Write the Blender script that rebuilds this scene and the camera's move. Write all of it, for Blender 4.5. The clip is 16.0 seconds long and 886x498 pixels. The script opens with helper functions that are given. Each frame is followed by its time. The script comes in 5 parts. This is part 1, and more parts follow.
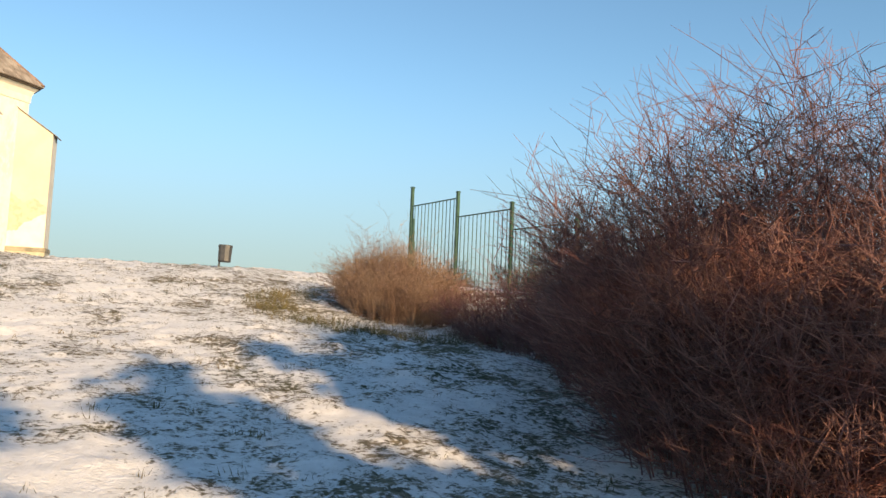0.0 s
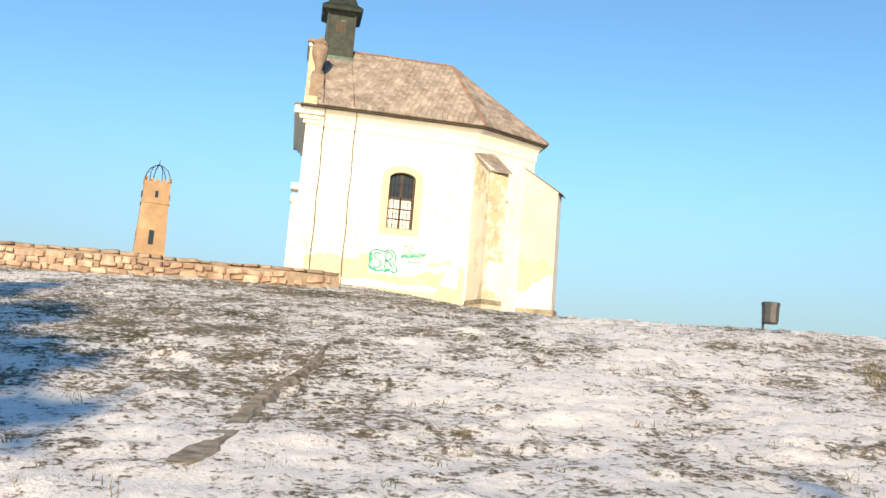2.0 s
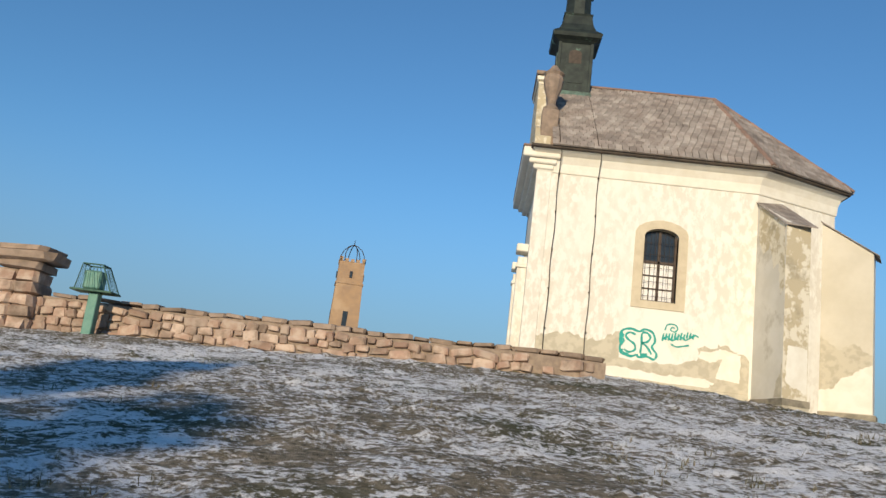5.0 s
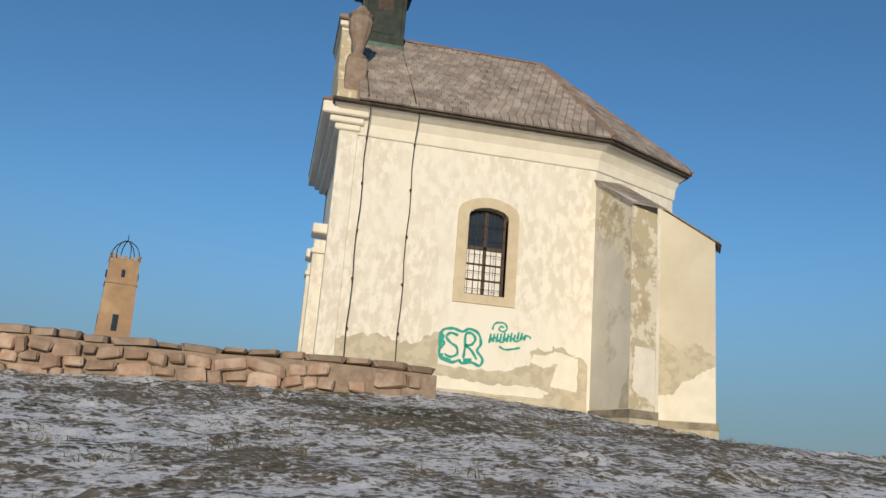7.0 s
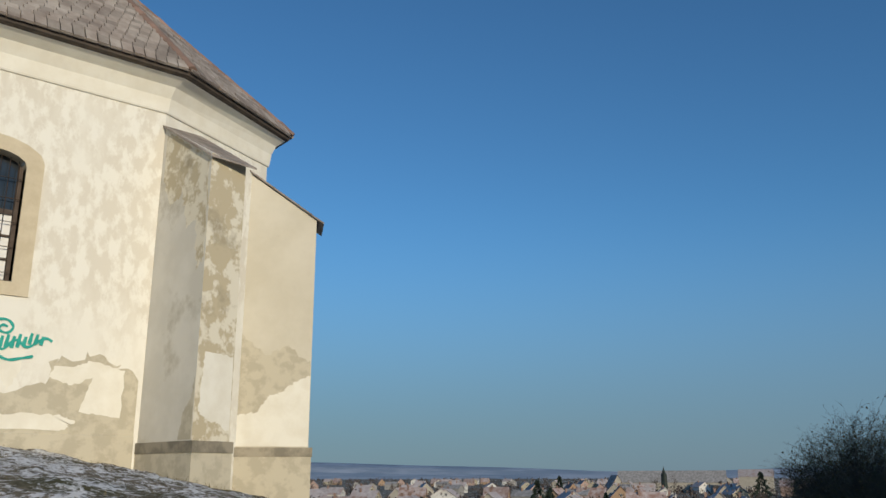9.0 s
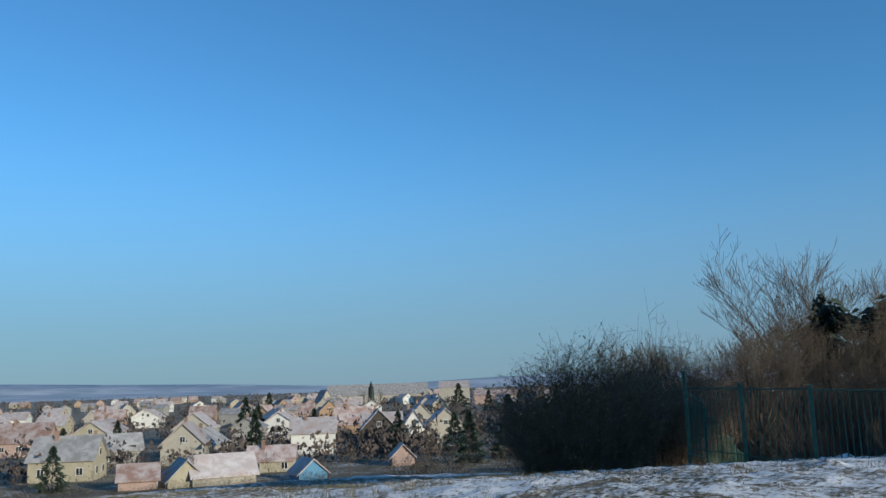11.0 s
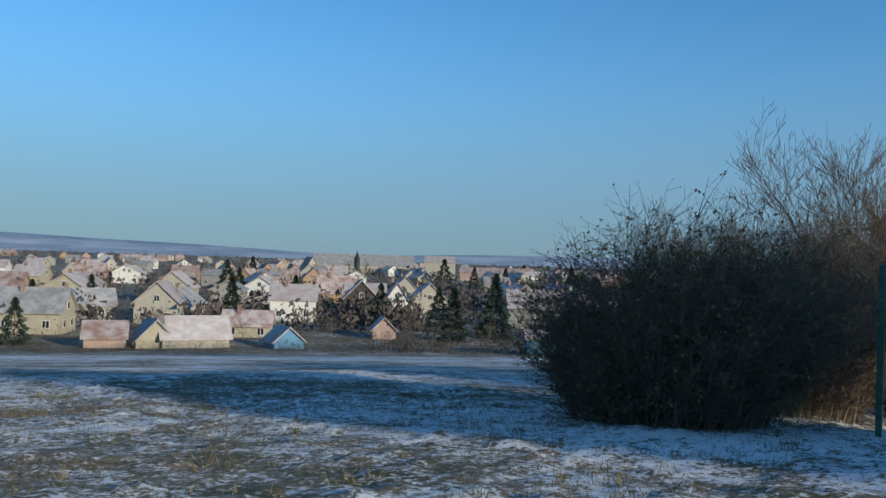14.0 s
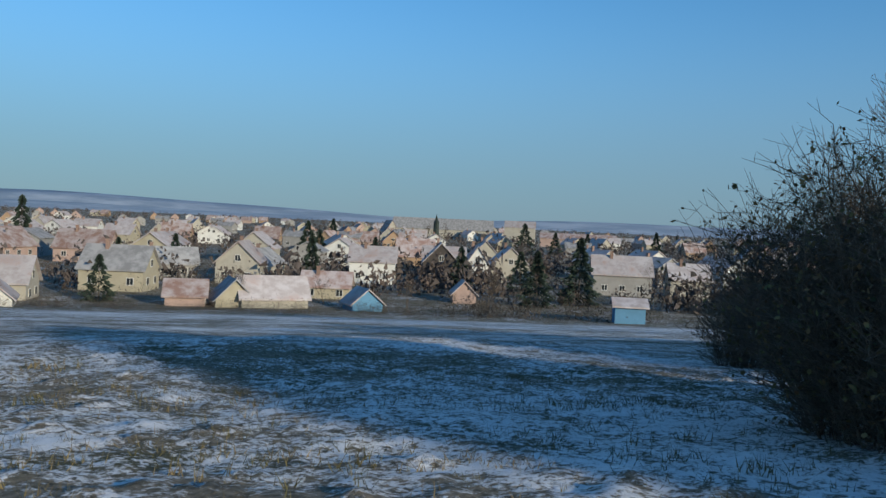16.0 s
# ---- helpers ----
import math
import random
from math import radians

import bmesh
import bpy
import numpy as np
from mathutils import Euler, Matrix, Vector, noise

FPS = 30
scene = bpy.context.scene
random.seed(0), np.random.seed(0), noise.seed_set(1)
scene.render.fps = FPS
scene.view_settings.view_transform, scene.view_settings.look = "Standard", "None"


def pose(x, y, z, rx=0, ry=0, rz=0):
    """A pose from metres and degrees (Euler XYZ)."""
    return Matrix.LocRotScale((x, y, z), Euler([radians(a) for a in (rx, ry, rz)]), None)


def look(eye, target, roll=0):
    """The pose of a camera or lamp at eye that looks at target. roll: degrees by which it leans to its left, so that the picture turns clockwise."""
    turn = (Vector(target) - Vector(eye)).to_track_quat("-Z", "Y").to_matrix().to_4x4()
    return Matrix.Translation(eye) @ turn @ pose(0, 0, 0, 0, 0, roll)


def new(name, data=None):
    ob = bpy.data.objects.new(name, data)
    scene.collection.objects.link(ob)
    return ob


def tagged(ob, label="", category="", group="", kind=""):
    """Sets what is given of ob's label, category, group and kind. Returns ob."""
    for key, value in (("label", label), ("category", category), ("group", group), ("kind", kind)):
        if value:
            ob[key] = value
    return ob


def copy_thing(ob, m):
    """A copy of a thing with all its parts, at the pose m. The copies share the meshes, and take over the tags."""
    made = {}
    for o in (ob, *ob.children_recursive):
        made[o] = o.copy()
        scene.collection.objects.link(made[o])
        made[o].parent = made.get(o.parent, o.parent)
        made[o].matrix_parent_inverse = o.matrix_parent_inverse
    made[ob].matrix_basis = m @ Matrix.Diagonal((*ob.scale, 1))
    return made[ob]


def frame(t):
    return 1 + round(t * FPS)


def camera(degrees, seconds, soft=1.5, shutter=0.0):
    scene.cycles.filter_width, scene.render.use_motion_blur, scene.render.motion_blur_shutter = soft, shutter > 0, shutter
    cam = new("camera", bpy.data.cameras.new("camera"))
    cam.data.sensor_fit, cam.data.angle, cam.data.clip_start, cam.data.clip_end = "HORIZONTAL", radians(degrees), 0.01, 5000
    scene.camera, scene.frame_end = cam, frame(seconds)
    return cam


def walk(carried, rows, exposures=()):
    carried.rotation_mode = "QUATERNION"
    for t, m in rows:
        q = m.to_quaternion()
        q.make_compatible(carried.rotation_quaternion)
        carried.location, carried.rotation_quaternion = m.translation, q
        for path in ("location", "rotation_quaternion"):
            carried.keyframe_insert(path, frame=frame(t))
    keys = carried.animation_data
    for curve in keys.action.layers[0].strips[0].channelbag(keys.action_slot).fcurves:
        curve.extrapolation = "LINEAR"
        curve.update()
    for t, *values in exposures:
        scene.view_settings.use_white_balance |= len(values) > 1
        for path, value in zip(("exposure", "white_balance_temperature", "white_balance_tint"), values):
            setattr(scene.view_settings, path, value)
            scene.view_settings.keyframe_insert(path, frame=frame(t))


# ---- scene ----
import collections
import itertools

cam = camera(56.1, 16.0)
PATH = [
    (0, (0.98, -0.696, 3.72), (2.316, 0.78, 3.91), 2.4),
    (0.5, (1.356, 0.368, 3.745), (2.471, 2.015, 3.954), 2.7),
    (1, (1.587, 1.513, 3.778), (2.454, 3.3, 4.01), 3.5),
    (1.5, (1.69, 2.805, 3.816), (2.294, 4.694, 4.07), 4.2),
    (2, (1.614, 4.041, 3.854), (1.958, 5.992, 4.128), 4.6),
    (2.5, (1.41, 5.32, 3.949), (1.523, 7.294, 4.249), 5.2),
    (3, (1.119, 6.474, 4.015), (1.064, 8.447, 4.342), 5.8),
    (3.5, (0.855, 7.642, 4.058), (0.709, 9.606, 4.409), 6.5),
    (3.7, (0.761, 8.078, 4.087), (0.596, 10.038, 4.449), 6.9),
    (5.8, (0.126, 12.811, 4.486), (0.142, 14.759, 4.941), 6.6),
    (6, (0.104, 13.298, 4.545), (0.167, 15.244, 5.001), 6.3),
    (6.5, (0.212, 14.768, 4.74), (0.412, 16.7, 5.217), 5.3),
    (7, (0.473, 16.016, 4.921), (0.849, 17.918, 5.41), 4.5),
    (7.5, (0.873, 17.296, 5.153), (1.462, 19.14, 5.657), 2.9),
    (8, (1.528, 18.488, 5.352), (2.335, 20.243, 5.869), 1.6),
    (8.5, (2.166, 19.61, 5.637), (3.196, 21.243, 6.158), 0.4),
    (9, (2.958, 20.487, 5.776), (4.177, 21.983, 6.299), -0.2),
    (9.5, (3.793, 21.351, 5.887), (5.176, 22.704, 6.394), -1.5),
    (9.8, (4.261, 21.548, 5.956), (5.72, 22.826, 6.444), -1.5),
    (10, (4.722, 21.933, 6.099), (6.226, 23.165, 6.568), -1.5),
    (10.2, (5.0, 22.105, 6.19), (6.55, 23.292, 6.623), -1.7),
    (12.3, (10.164, 24.992, 6.517), (11.931, 25.901, 6.742), -0.4),
    (12.5, (10.596, 25.245, 6.519), (12.363, 26.159, 6.727), -0.0),
    (13, (11.852, 26.124, 6.544), (13.609, 27.065, 6.704), 0.6),
    (13.5, (13.012, 26.954, 6.499), (14.751, 27.937, 6.596), 1.5),
    (14, (14.043, 27.731, 6.411), (15.762, 28.752, 6.435), 1.9),
    (14.5, (15.074, 28.502, 6.279), (16.776, 29.552, 6.26), 2.4),
    (15, (15.99, 29.23, 6.181), (17.672, 30.312, 6.134), 3.1),
    (15.5, (16.883, 29.988, 6.011), (18.538, 31.109, 5.945), 2.9),
    (16, (17.692, 30.718, 5.891), (19.309, 31.894, 5.824), 2.6),
]
EXPOSURES = [(0.0, 0.70, 10400, 13), (1.5, 0.85, 9300, 11), (2.5, 0.6, 8100, 9), (3.5, 0.35, 7500, 8), (5.8, -0.2, 7200, 8), (7.0, -0.33, 7200, 8), (8.5, -0.53, 6900, 6), (9.5, -0.3, 6500, 4), (10.2, -0.1, 6400, 2), (12.3, 0.08, 6150, 1), (14.5, 0.0, 6450, 2), (16.0, -0.03, 6500, 2)]
walk(cam, [(t, look(eye, target, roll)) for t, eye, target, roll in PATH], EXPOSURES)

# ---- light and sky ----
SUN_AZ, SUN_EL = radians(-102.0), radians(14.5)
world = bpy.data.worlds.new("winter_sky")
scene.world = world
world.use_nodes = True
_wn = world.node_tree
_bg = _wn.nodes["Background"]
_sky = _wn.nodes.new("ShaderNodeTexSky")
_sky.sky_type = "NISHITA"
_sky.sun_disc = False
_sky.sun_elevation = SUN_EL
_sky.sun_rotation = math.pi / 2 - SUN_AZ
_sky.air_density, _sky.dust_density, _sky.ozone_density = 1.0, 0.2, 2.0
_tint = _wn.nodes.new("ShaderNodeMix")
_tint.data_type, _tint.blend_type = "RGBA", "MULTIPLY"
_tint.inputs[0].default_value = 1.0
_tint.inputs[7].default_value = (0.45, 0.82, 1.15, 1)
_wn.links.new(_sky.outputs[0], _tint.inputs[6])
# pale winter haze low over the whole horizon
_tc = _wn.nodes.new("ShaderNodeTexCoord")
_sep = _wn.nodes.new("ShaderNodeSeparateXYZ")
_wn.links.new(_tc.outputs["Generated"], _sep.inputs[0])
_low = _wn.nodes.new("ShaderNodeMapRange")
_low.interpolation_type = "SMOOTHERSTEP"
for _k, _v in enumerate((-0.02, 0.34, 0.84, 0.0)):
    _low.inputs[_k + 1].default_value = _v
_wn.links.new(_sep.outputs[2], _low.inputs[0])
_haze = _wn.nodes.new("ShaderNodeMix")
_haze.data_type = "RGBA"
_haze.inputs[7].default_value = (1.34, 1.90, 2.84, 1)
_wn.links.new(_low.outputs[0], _haze.inputs[0])
_wn.links.new(_tint.outputs[2], _haze.inputs[6])
_wn.links.new(_haze.outputs[2], _bg.inputs[0])
_bg.inputs[1].default_value = 0.145
_sl = bpy.data.lights.new("sun", "SUN")
_sl.energy, _sl.angle, _sl.color = 4.25, radians(0.6), (1.0, 0.86, 0.68)
sun = new("sun", _sl)
_sd = Vector((math.cos(SUN_AZ) * math.cos(SUN_EL), math.sin(SUN_AZ) * math.cos(SUN_EL), math.sin(SUN_EL)))
sun.matrix_world = look(_sd * 200, (0, 0, 0))


# ---- materials ----
def mat(name, base, rough=0.8, metal=0.0, second=None, scale=3.0, mix=(0.4, 0.6), bump=0.0, bump_scale=30.0,
        third=None, third_scale=0.6, third_mix=(0.5, 0.65), vary=0.0, stretch=(1, 1, 1), spec=0.3, island=0.0):
    m = bpy.data.materials.new(name)
    m.use_nodes = True
    t = m.node_tree
    n, l = t.nodes, t.links
    b = n["Principled BSDF"]
    b.inputs["Roughness"].default_value = rough
    b.inputs["Metallic"].default_value = metal
    b.inputs["Specular IOR Level"].default_value = spec
    geo = n.new("ShaderNodeNewGeometry")
    mp = n.new("ShaderNodeMapping")
    mp.inputs["Scale"].default_value = stretch
    l.new(geo.outputs["Position"], mp.inputs[0])

    def patch(sc, lo, hi, detail=6):
        no = n.new("ShaderNodeTexNoise")
        no.inputs["Scale"].default_value = sc
        no.inputs["Detail"].default_value = detail
        no.inputs["Roughness"].default_value = 0.62
        l.new(mp.outputs[0], no.inputs["Vector"])
        r = n.new("ShaderNodeMapRange")
        r.inputs[1].default_value, r.inputs[2].default_value = lo, hi
        r.clamp = True
        l.new(no.outputs[0], r.inputs[0])
        return r.outputs[0]

    def blend(a, c, f):
        x = n.new("ShaderNodeMix")
        x.data_type = "RGBA"
        for sock, v in ((x.inputs[6], a), (x.inputs[7], c)):
            if isinstance(v, tuple):
                sock.default_value = (*v, 1)
            else:
                l.new(v, sock)
        if isinstance(f, float):
            x.inputs[0].default_value = f
        else:
            l.new(f, x.inputs[0])
        return x.outputs[2]

    col = base
    if second:
        col = blend(base, second, patch(scale, *mix))
    if third:
        col = blend(col, third, patch(third_scale, *third_mix))
    if vary or island:
        src = n.new("ShaderNodeObjectInfo").outputs["Random"] if vary else geo.outputs["Random Per Island"]
        k = vary or island
        r = n.new("ShaderNodeMapRange")
        r.inputs[3].default_value, r.inputs[4].default_value = 1 - k, 1 + k
        l.new(src, r.inputs[0])
        hs = n.new("ShaderNodeHueSaturation")
        l.new(r.outputs[0], hs.inputs["Value"])
        if isinstance(col, tuple):
            hs.inputs["Color"].default_value = (*col, 1)
        else:
            l.new(col, hs.inputs["Color"])
        col = hs.outputs[0]
    if isinstance(col, tuple):
        b.inputs["Base Color"].default_value = (*col, 1)
    else:
        l.new(col, b.inputs["Base Color"])
    if bump:
        no = n.new("ShaderNodeTexNoise")
        no.inputs["Scale"].default_value = bump_scale
        no.inputs["Detail"].default_value = 5
        l.new(mp.outputs[0], no.inputs["Vector"])
        bp = n.new("ShaderNodeBump")
        bp.inputs["Strength"].default_value = min(1.0, bump * 10)
        bp.inputs["Distance"].default_value = bump
        l.new(no.outputs[0], bp.inputs["Height"])
        l.new(bp.outputs[0], b.inputs["Normal"])
    return m


def snow_ground_material():
    """Thin snow over dry grass, with grass tips showing through and a trodden path."""
    m = bpy.data.materials.new("thin_snow_on_grass")
    m.use_nodes = True
    t = m.node_tree
    n, l = t.nodes, t.links
    b = n["Principled BSDF"]
    b.inputs["Roughness"].default_value = 0.85
    b.inputs["Specular IOR Level"].default_value = 0.15
    geo = n.new("ShaderNodeNewGeometry")

    def noise_tex(scale, detail, rough, stretch=(1, 1, 1)):
        mp = n.new("ShaderNodeMapping")
        mp.inputs["Scale"].default_value = stretch
        l.new(geo.outputs["Position"], mp.inputs[0])
        no = n.new("ShaderNodeTexNoise")
        no.inputs["Scale"].default_value, no.inputs["Detail"].default_value = scale, detail
        no.inputs["Roughness"].default_value = rough
        l.new(mp.outputs[0], no.inputs["Vector"])
        return no.outputs[0]

    def rng(v, a, c, lo=0.0, hi=1.0):
        r = n.new("ShaderNodeMapRange")
        for i, k in enumerate((a, c, lo, hi)):
            r.inputs[i + 1].default_value = k
        l.new(v, r.inputs[0])
        return r.outputs[0]

    def op(kind, a, c):
        x = n.new("ShaderNodeMath")
        x.operation = kind
        for s, v in zip(x.inputs, (a, c)):
            if isinstance(v, float):
                s.default_value = v
            else:
                l.new(v, s)
        return x.outputs[0]

    def mixc(a, c, f):
        x = n.new("ShaderNodeMix")
        x.data_type = "RGBA"
        for s, v in ((x.inputs[6], a), (x.inputs[7], c)):
            if isinstance(v, tuple):
                s.default_value = (*v, 1)
            else:
                l.new(v, s)
        l.new(f, x.inputs[0])
        return x.outputs[2]

    fine = op("ADD", op("MULTIPLY", noise_tex(7.5, 5, 0.66), 0.5), op("MULTIPLY", noise_tex(21.0, 5, 0.68), 0.5))
    mid = noise_tex(1.3, 4, 0.6)
    big = noise_tex(0.16, 4, 0.55)
    # snow cover: fine pattern whose threshold drifts with the larger ones
    cover = op("ADD", op("ADD", op("MULTIPLY", fine, 1.0), op("MULTIPLY", mid, 0.36)), op("MULTIPLY", big, 0.36))
    # trampled, barer ground round the chapel and along the crest
    dist = n.new("ShaderNodeVectorMath")
    dist.operation = "DISTANCE"
    dist.inputs[1].default_value = (2.0, 33.0, 6.0)
    l.new(geo.outputs["Position"], dist.inputs[0])
    cover = op("SUBTRACT", cover, rng(dist.outputs["Value"], 6.0, 19.0, 0.045, 0.0))
    field = n.new("ShaderNodeVectorMath")
    field.operation = "DISTANCE"
    field.inputs[1].default_value = (42.0, 58.0, 0.0)
    l.new(geo.outputs["Position"], field.inputs[0])
    cover = op("SUBTRACT", cover, rng(field.outputs["Value"], 22.0, 44.0, 0.045, 0.0))
    # thinner cover at the rough edge of the field and in the gardens below
    town = n.new("ShaderNodeVectorMath")
    town.operation = "DISTANCE"
    town.inputs[1].default_value = (12.0, 25.0, 0.0)
    l.new(geo.outputs["Position"], town.inputs[0])
    cover = op("SUBTRACT", cover, rng(town.outputs["Value"], 100.0, 124.0, 0.0, 0.12))
    snow = rng(cover, SNOW_LO, SNOW_HI)
    grass = mixc((0.085, 0.073, 0.048), (0.29, 0.24, 0.175), rng(noise_tex(14.0, 4, 0.6), 0.35, 0.65))
    grass = mixc(grass, (0.085, 0.08, 0.04), rng(noise_tex(0.5, 3, 0.5), 0.52, 0.66))
    white = mixc((0.72, 0.71, 0.70), (0.88, 0.87, 0.87), rng(noise_tex(9.0, 4, 0.6), 0.3, 0.7))
    l.new(mixc(grass, white, snow), b.inputs["Base Color"])
    h = op("ADD", op("MULTIPLY", snow, 0.5), op("MULTIPLY", noise_tex(26.0, 4, 0.7), 1.0))
    bp = n.new("ShaderNodeBump")
    bp.inputs["Strength"].default_value, bp.inputs["Distance"].default_value = 0.7, 0.03
    l.new(h, bp.inputs["Height"])
    l.new(bp.outputs[0], b.inputs["Normal"])
    return m


SNOW_LO, SNOW_HI = 0.797, 0.872
GROUND = snow_ground_material()
PLASTER = mat("lime_plaster_cream", (0.665, 0.622, 0.537), 0.9, second=(0.78, 0.755, 0.68), scale=5.2, mix=(0.45, 0.57), bump=0.006,
              bump_scale=18, third=(0.77, 0.745, 0.67), third_scale=0.5, third_mix=(0.49, 0.62), stretch=(1, 1, 0.55))
PLASTER_GREY = mat("grey_side_plaster", (0.60, 0.57, 0.50), 0.9, second=(0.66, 0.63, 0.56), scale=1.2, bump=0.004, bump_scale=22,
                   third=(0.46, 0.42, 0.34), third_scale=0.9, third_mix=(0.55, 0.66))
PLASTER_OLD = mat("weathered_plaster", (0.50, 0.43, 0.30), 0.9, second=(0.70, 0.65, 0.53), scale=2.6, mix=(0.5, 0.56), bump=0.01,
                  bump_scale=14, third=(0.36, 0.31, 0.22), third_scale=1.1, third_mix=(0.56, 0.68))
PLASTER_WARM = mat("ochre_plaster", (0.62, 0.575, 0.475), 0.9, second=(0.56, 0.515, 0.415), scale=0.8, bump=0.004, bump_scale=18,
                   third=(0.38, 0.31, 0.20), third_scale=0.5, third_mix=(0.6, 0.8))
LIMEWASH = mat("fresh_white_limewash", (0.80, 0.77, 0.68), 0.9, second=(0.74, 0.70, 0.60), scale=2.0, bump=0.003, bump_scale=25)
STAIN = mat("damp_stained_plaster", (0.46, 0.415, 0.32), 0.92, second=(0.55, 0.50, 0.39), scale=3.2, mix=(0.45, 0.55), bump=0.006, bump_scale=16)
SURROUND = mat("ochre_window_surround", (0.60, 0.52, 0.38), 0.85, second=(0.53, 0.45, 0.32), scale=3.0, bump=0.004)
STONE_PLINTH = mat("dark_plinth_stone", (0.20, 0.18, 0.14), 0.9, second=(0.34, 0.30, 0.23), scale=3.0, bump=0.012, vary=0.2)
SHINGLE = mat("weathered_clay_shingle", (0.25, 0.207, 0.18), 0.88, second=(0.345, 0.305, 0.27), scale=2.2, bump=0.004, vary=0.2,
              third=(0.20, 0.17, 0.15), third_scale=0.8)
RIDGE_TILE = mat("clay_ridge_tile", (0.28, 0.18, 0.14), 0.85, second=(0.23, 0.16, 0.13), scale=4.0, vary=0.2)
ROOF_DARK = mat("dark_eaves_board", (0.055, 0.045, 0.038), 0.8, second=(0.09, 0.07, 0.055), scale=6.0)
COPPER = mat("dark_patinated_copper", (0.020, 0.027, 0.026), 0.6, 0.3, second=(0.036, 0.048, 0.042), scale=3.0, bump=0.003,
             third=(0.15, 0.27, 0.22), third_scale=1.3, third_mix=(0.60, 0.68))
VERDIGRIS = mat("green_verdigris_copper", (0.13, 0.21, 0.17), 0.7, 0.1, second=(0.08, 0.11, 0.09), scale=4.0)
IRON = mat("rusty_dark_iron", (0.035, 0.03, 0.027), 0.7, 0.3, second=(0.07, 0.045, 0.03), scale=9.0)
GLASS_DARK = mat("dark_window_glass", (0.02, 0.025, 0.03), 0.12, 0.0, spec=0.6, second=(0.03, 0.035, 0.04), scale=2.0)
PANE_WHITE = mat("whitened_window_pane", (0.82, 0.81, 0.78), 0.6, second=(0.74, 0.73, 0.71), scale=5.0)
FRAME_DARK = mat("dark_window_wood", (0.07, 0.05, 0.04), 0.7, second=(0.10, 0.075, 0.06), scale=12.0)
SPRAY = mat("teal_spray_paint", (0.02, 0.30, 0.25), 0.7, second=(0.03, 0.36, 0.30), scale=8.0)
STONE_RED = mat("reddish_rubble_stone", (0.34, 0.225, 0.17), 0.9, second=(0.44, 0.345, 0.275), scale=4.0, bump=0.012, bump_scale=20, vary=0.3,
                third=(0.23, 0.17, 0.13), third_scale=2.2)
STONE_GREY = mat("grey_capping_stone", (0.33, 0.25, 0.195), 0.9, second=(0.24, 0.185, 0.145), scale=4.0, bump=0.014, vary=0.22)
MORTAR = mat("rough_wall_mortar", (0.24, 0.185, 0.145), 0.95, second=(0.32, 0.25, 0.19), scale=8.0, bump=0.012)
GREEN_PAINT = mat("weathered_green_paint", (0.036, 0.088, 0.066), 0.6, 0.1, second=(0.055, 0.125, 0.09), scale=9.0, vary=0.2)
GREEN_POST = mat("pale_green_painted_steel", (0.10, 0.24, 0.20), 0.6, 0.1, second=(0.14, 0.28, 0.23), scale=6.0)
BIN_GREY = mat("dark_grey_bin_metal", (0.075, 0.08, 0.085), 0.5, 0.4, second=(0.10, 0.10, 0.105), scale=9.0)
TOWER_STONE = mat("ochre_sandstone", (0.40, 0.26, 0.15), 0.9, second=(0.33, 0.22, 0.14), scale=0.8, third=(0.46, 0.32, 0.20), third_scale=0.3)
TWIG_RED = mat("red_brown_twigs", (0.18, 0.068, 0.060), 0.8, second=(0.29, 0.155, 0.14), scale=3.0, island=0.35)
TWIG_DARK = mat("dark_brown_twigs", (0.105, 0.078, 0.056), 0.85, second=(0.18, 0.135, 0.095), scale=3.0, island=0.35)
TWIG_TAN = mat("tan_dry_stalks", (0.24, 0.145, 0.108), 0.85, second=(0.31, 0.21, 0.155), scale=2.0, island=0.3)
BARK = mat("grey_brown_bark", (0.075, 0.058, 0.045), 0.9, second=(0.11, 0.09, 0.07), scale=6.0, bump=0.01)
LEAF_DRY = mat("dry_brown_leaves", (0.19, 0.105, 0.048), 0.8, second=(0.115, 0.112, 0.042), scale=3.0, island=0.4)
NEEDLE = mat("dark_conifer_needles", (0.024, 0.042, 0.034), 0.85, second=(0.045, 0.062, 0.045), scale=2.0, island=0.35)
GRASS_DRY = mat("dry_winter_grass", (0.19, 0.145, 0.075), 0.85, second=(0.09, 0.085, 0.035), scale=1.5, island=0.35)
HOUSE_MATS = [mat(nm, c, 0.9, second=tuple(v * 0.88 for v in c), scale=0.6) for nm, c in (
    ("cream_house_render", (0.40, 0.37, 0.315)), ("yellow_house_render", (0.39, 0.35, 0.265)), ("white_house_render", (0.66, 0.65, 0.62)),
    ("grey_house_render", (0.30, 0.29, 0.28)), ("orange_house_render", (0.38, 0.26, 0.17)), ("blue_painted_wall", (0.12, 0.27, 0.42)),
    ("pink_house_render", (0.40, 0.29, 0.25)), ("dark_timber_cladding", (0.07, 0.06, 0.055)))]
ROOF_SNOW = mat("frosted_tile_roof", (0.38, 0.33, 0.32), 0.85, second=(0.50, 0.46, 0.46), scale=0.7, vary=0.15,
                third=(0.36, 0.24, 0.20), third_scale=0.35, third_mix=(0.52, 0.7))
ROOF_RED = mat("frosted_red_roof", (0.27, 0.17, 0.14), 0.85, second=(0.43, 0.37, 0.36), scale=0.5, vary=0.2)
ROOF_GREY = mat("frosted_slate_roof", (0.24, 0.235, 0.235), 0.85, second=(0.37, 0.36, 0.36), scale=0.6, vary=0.15)
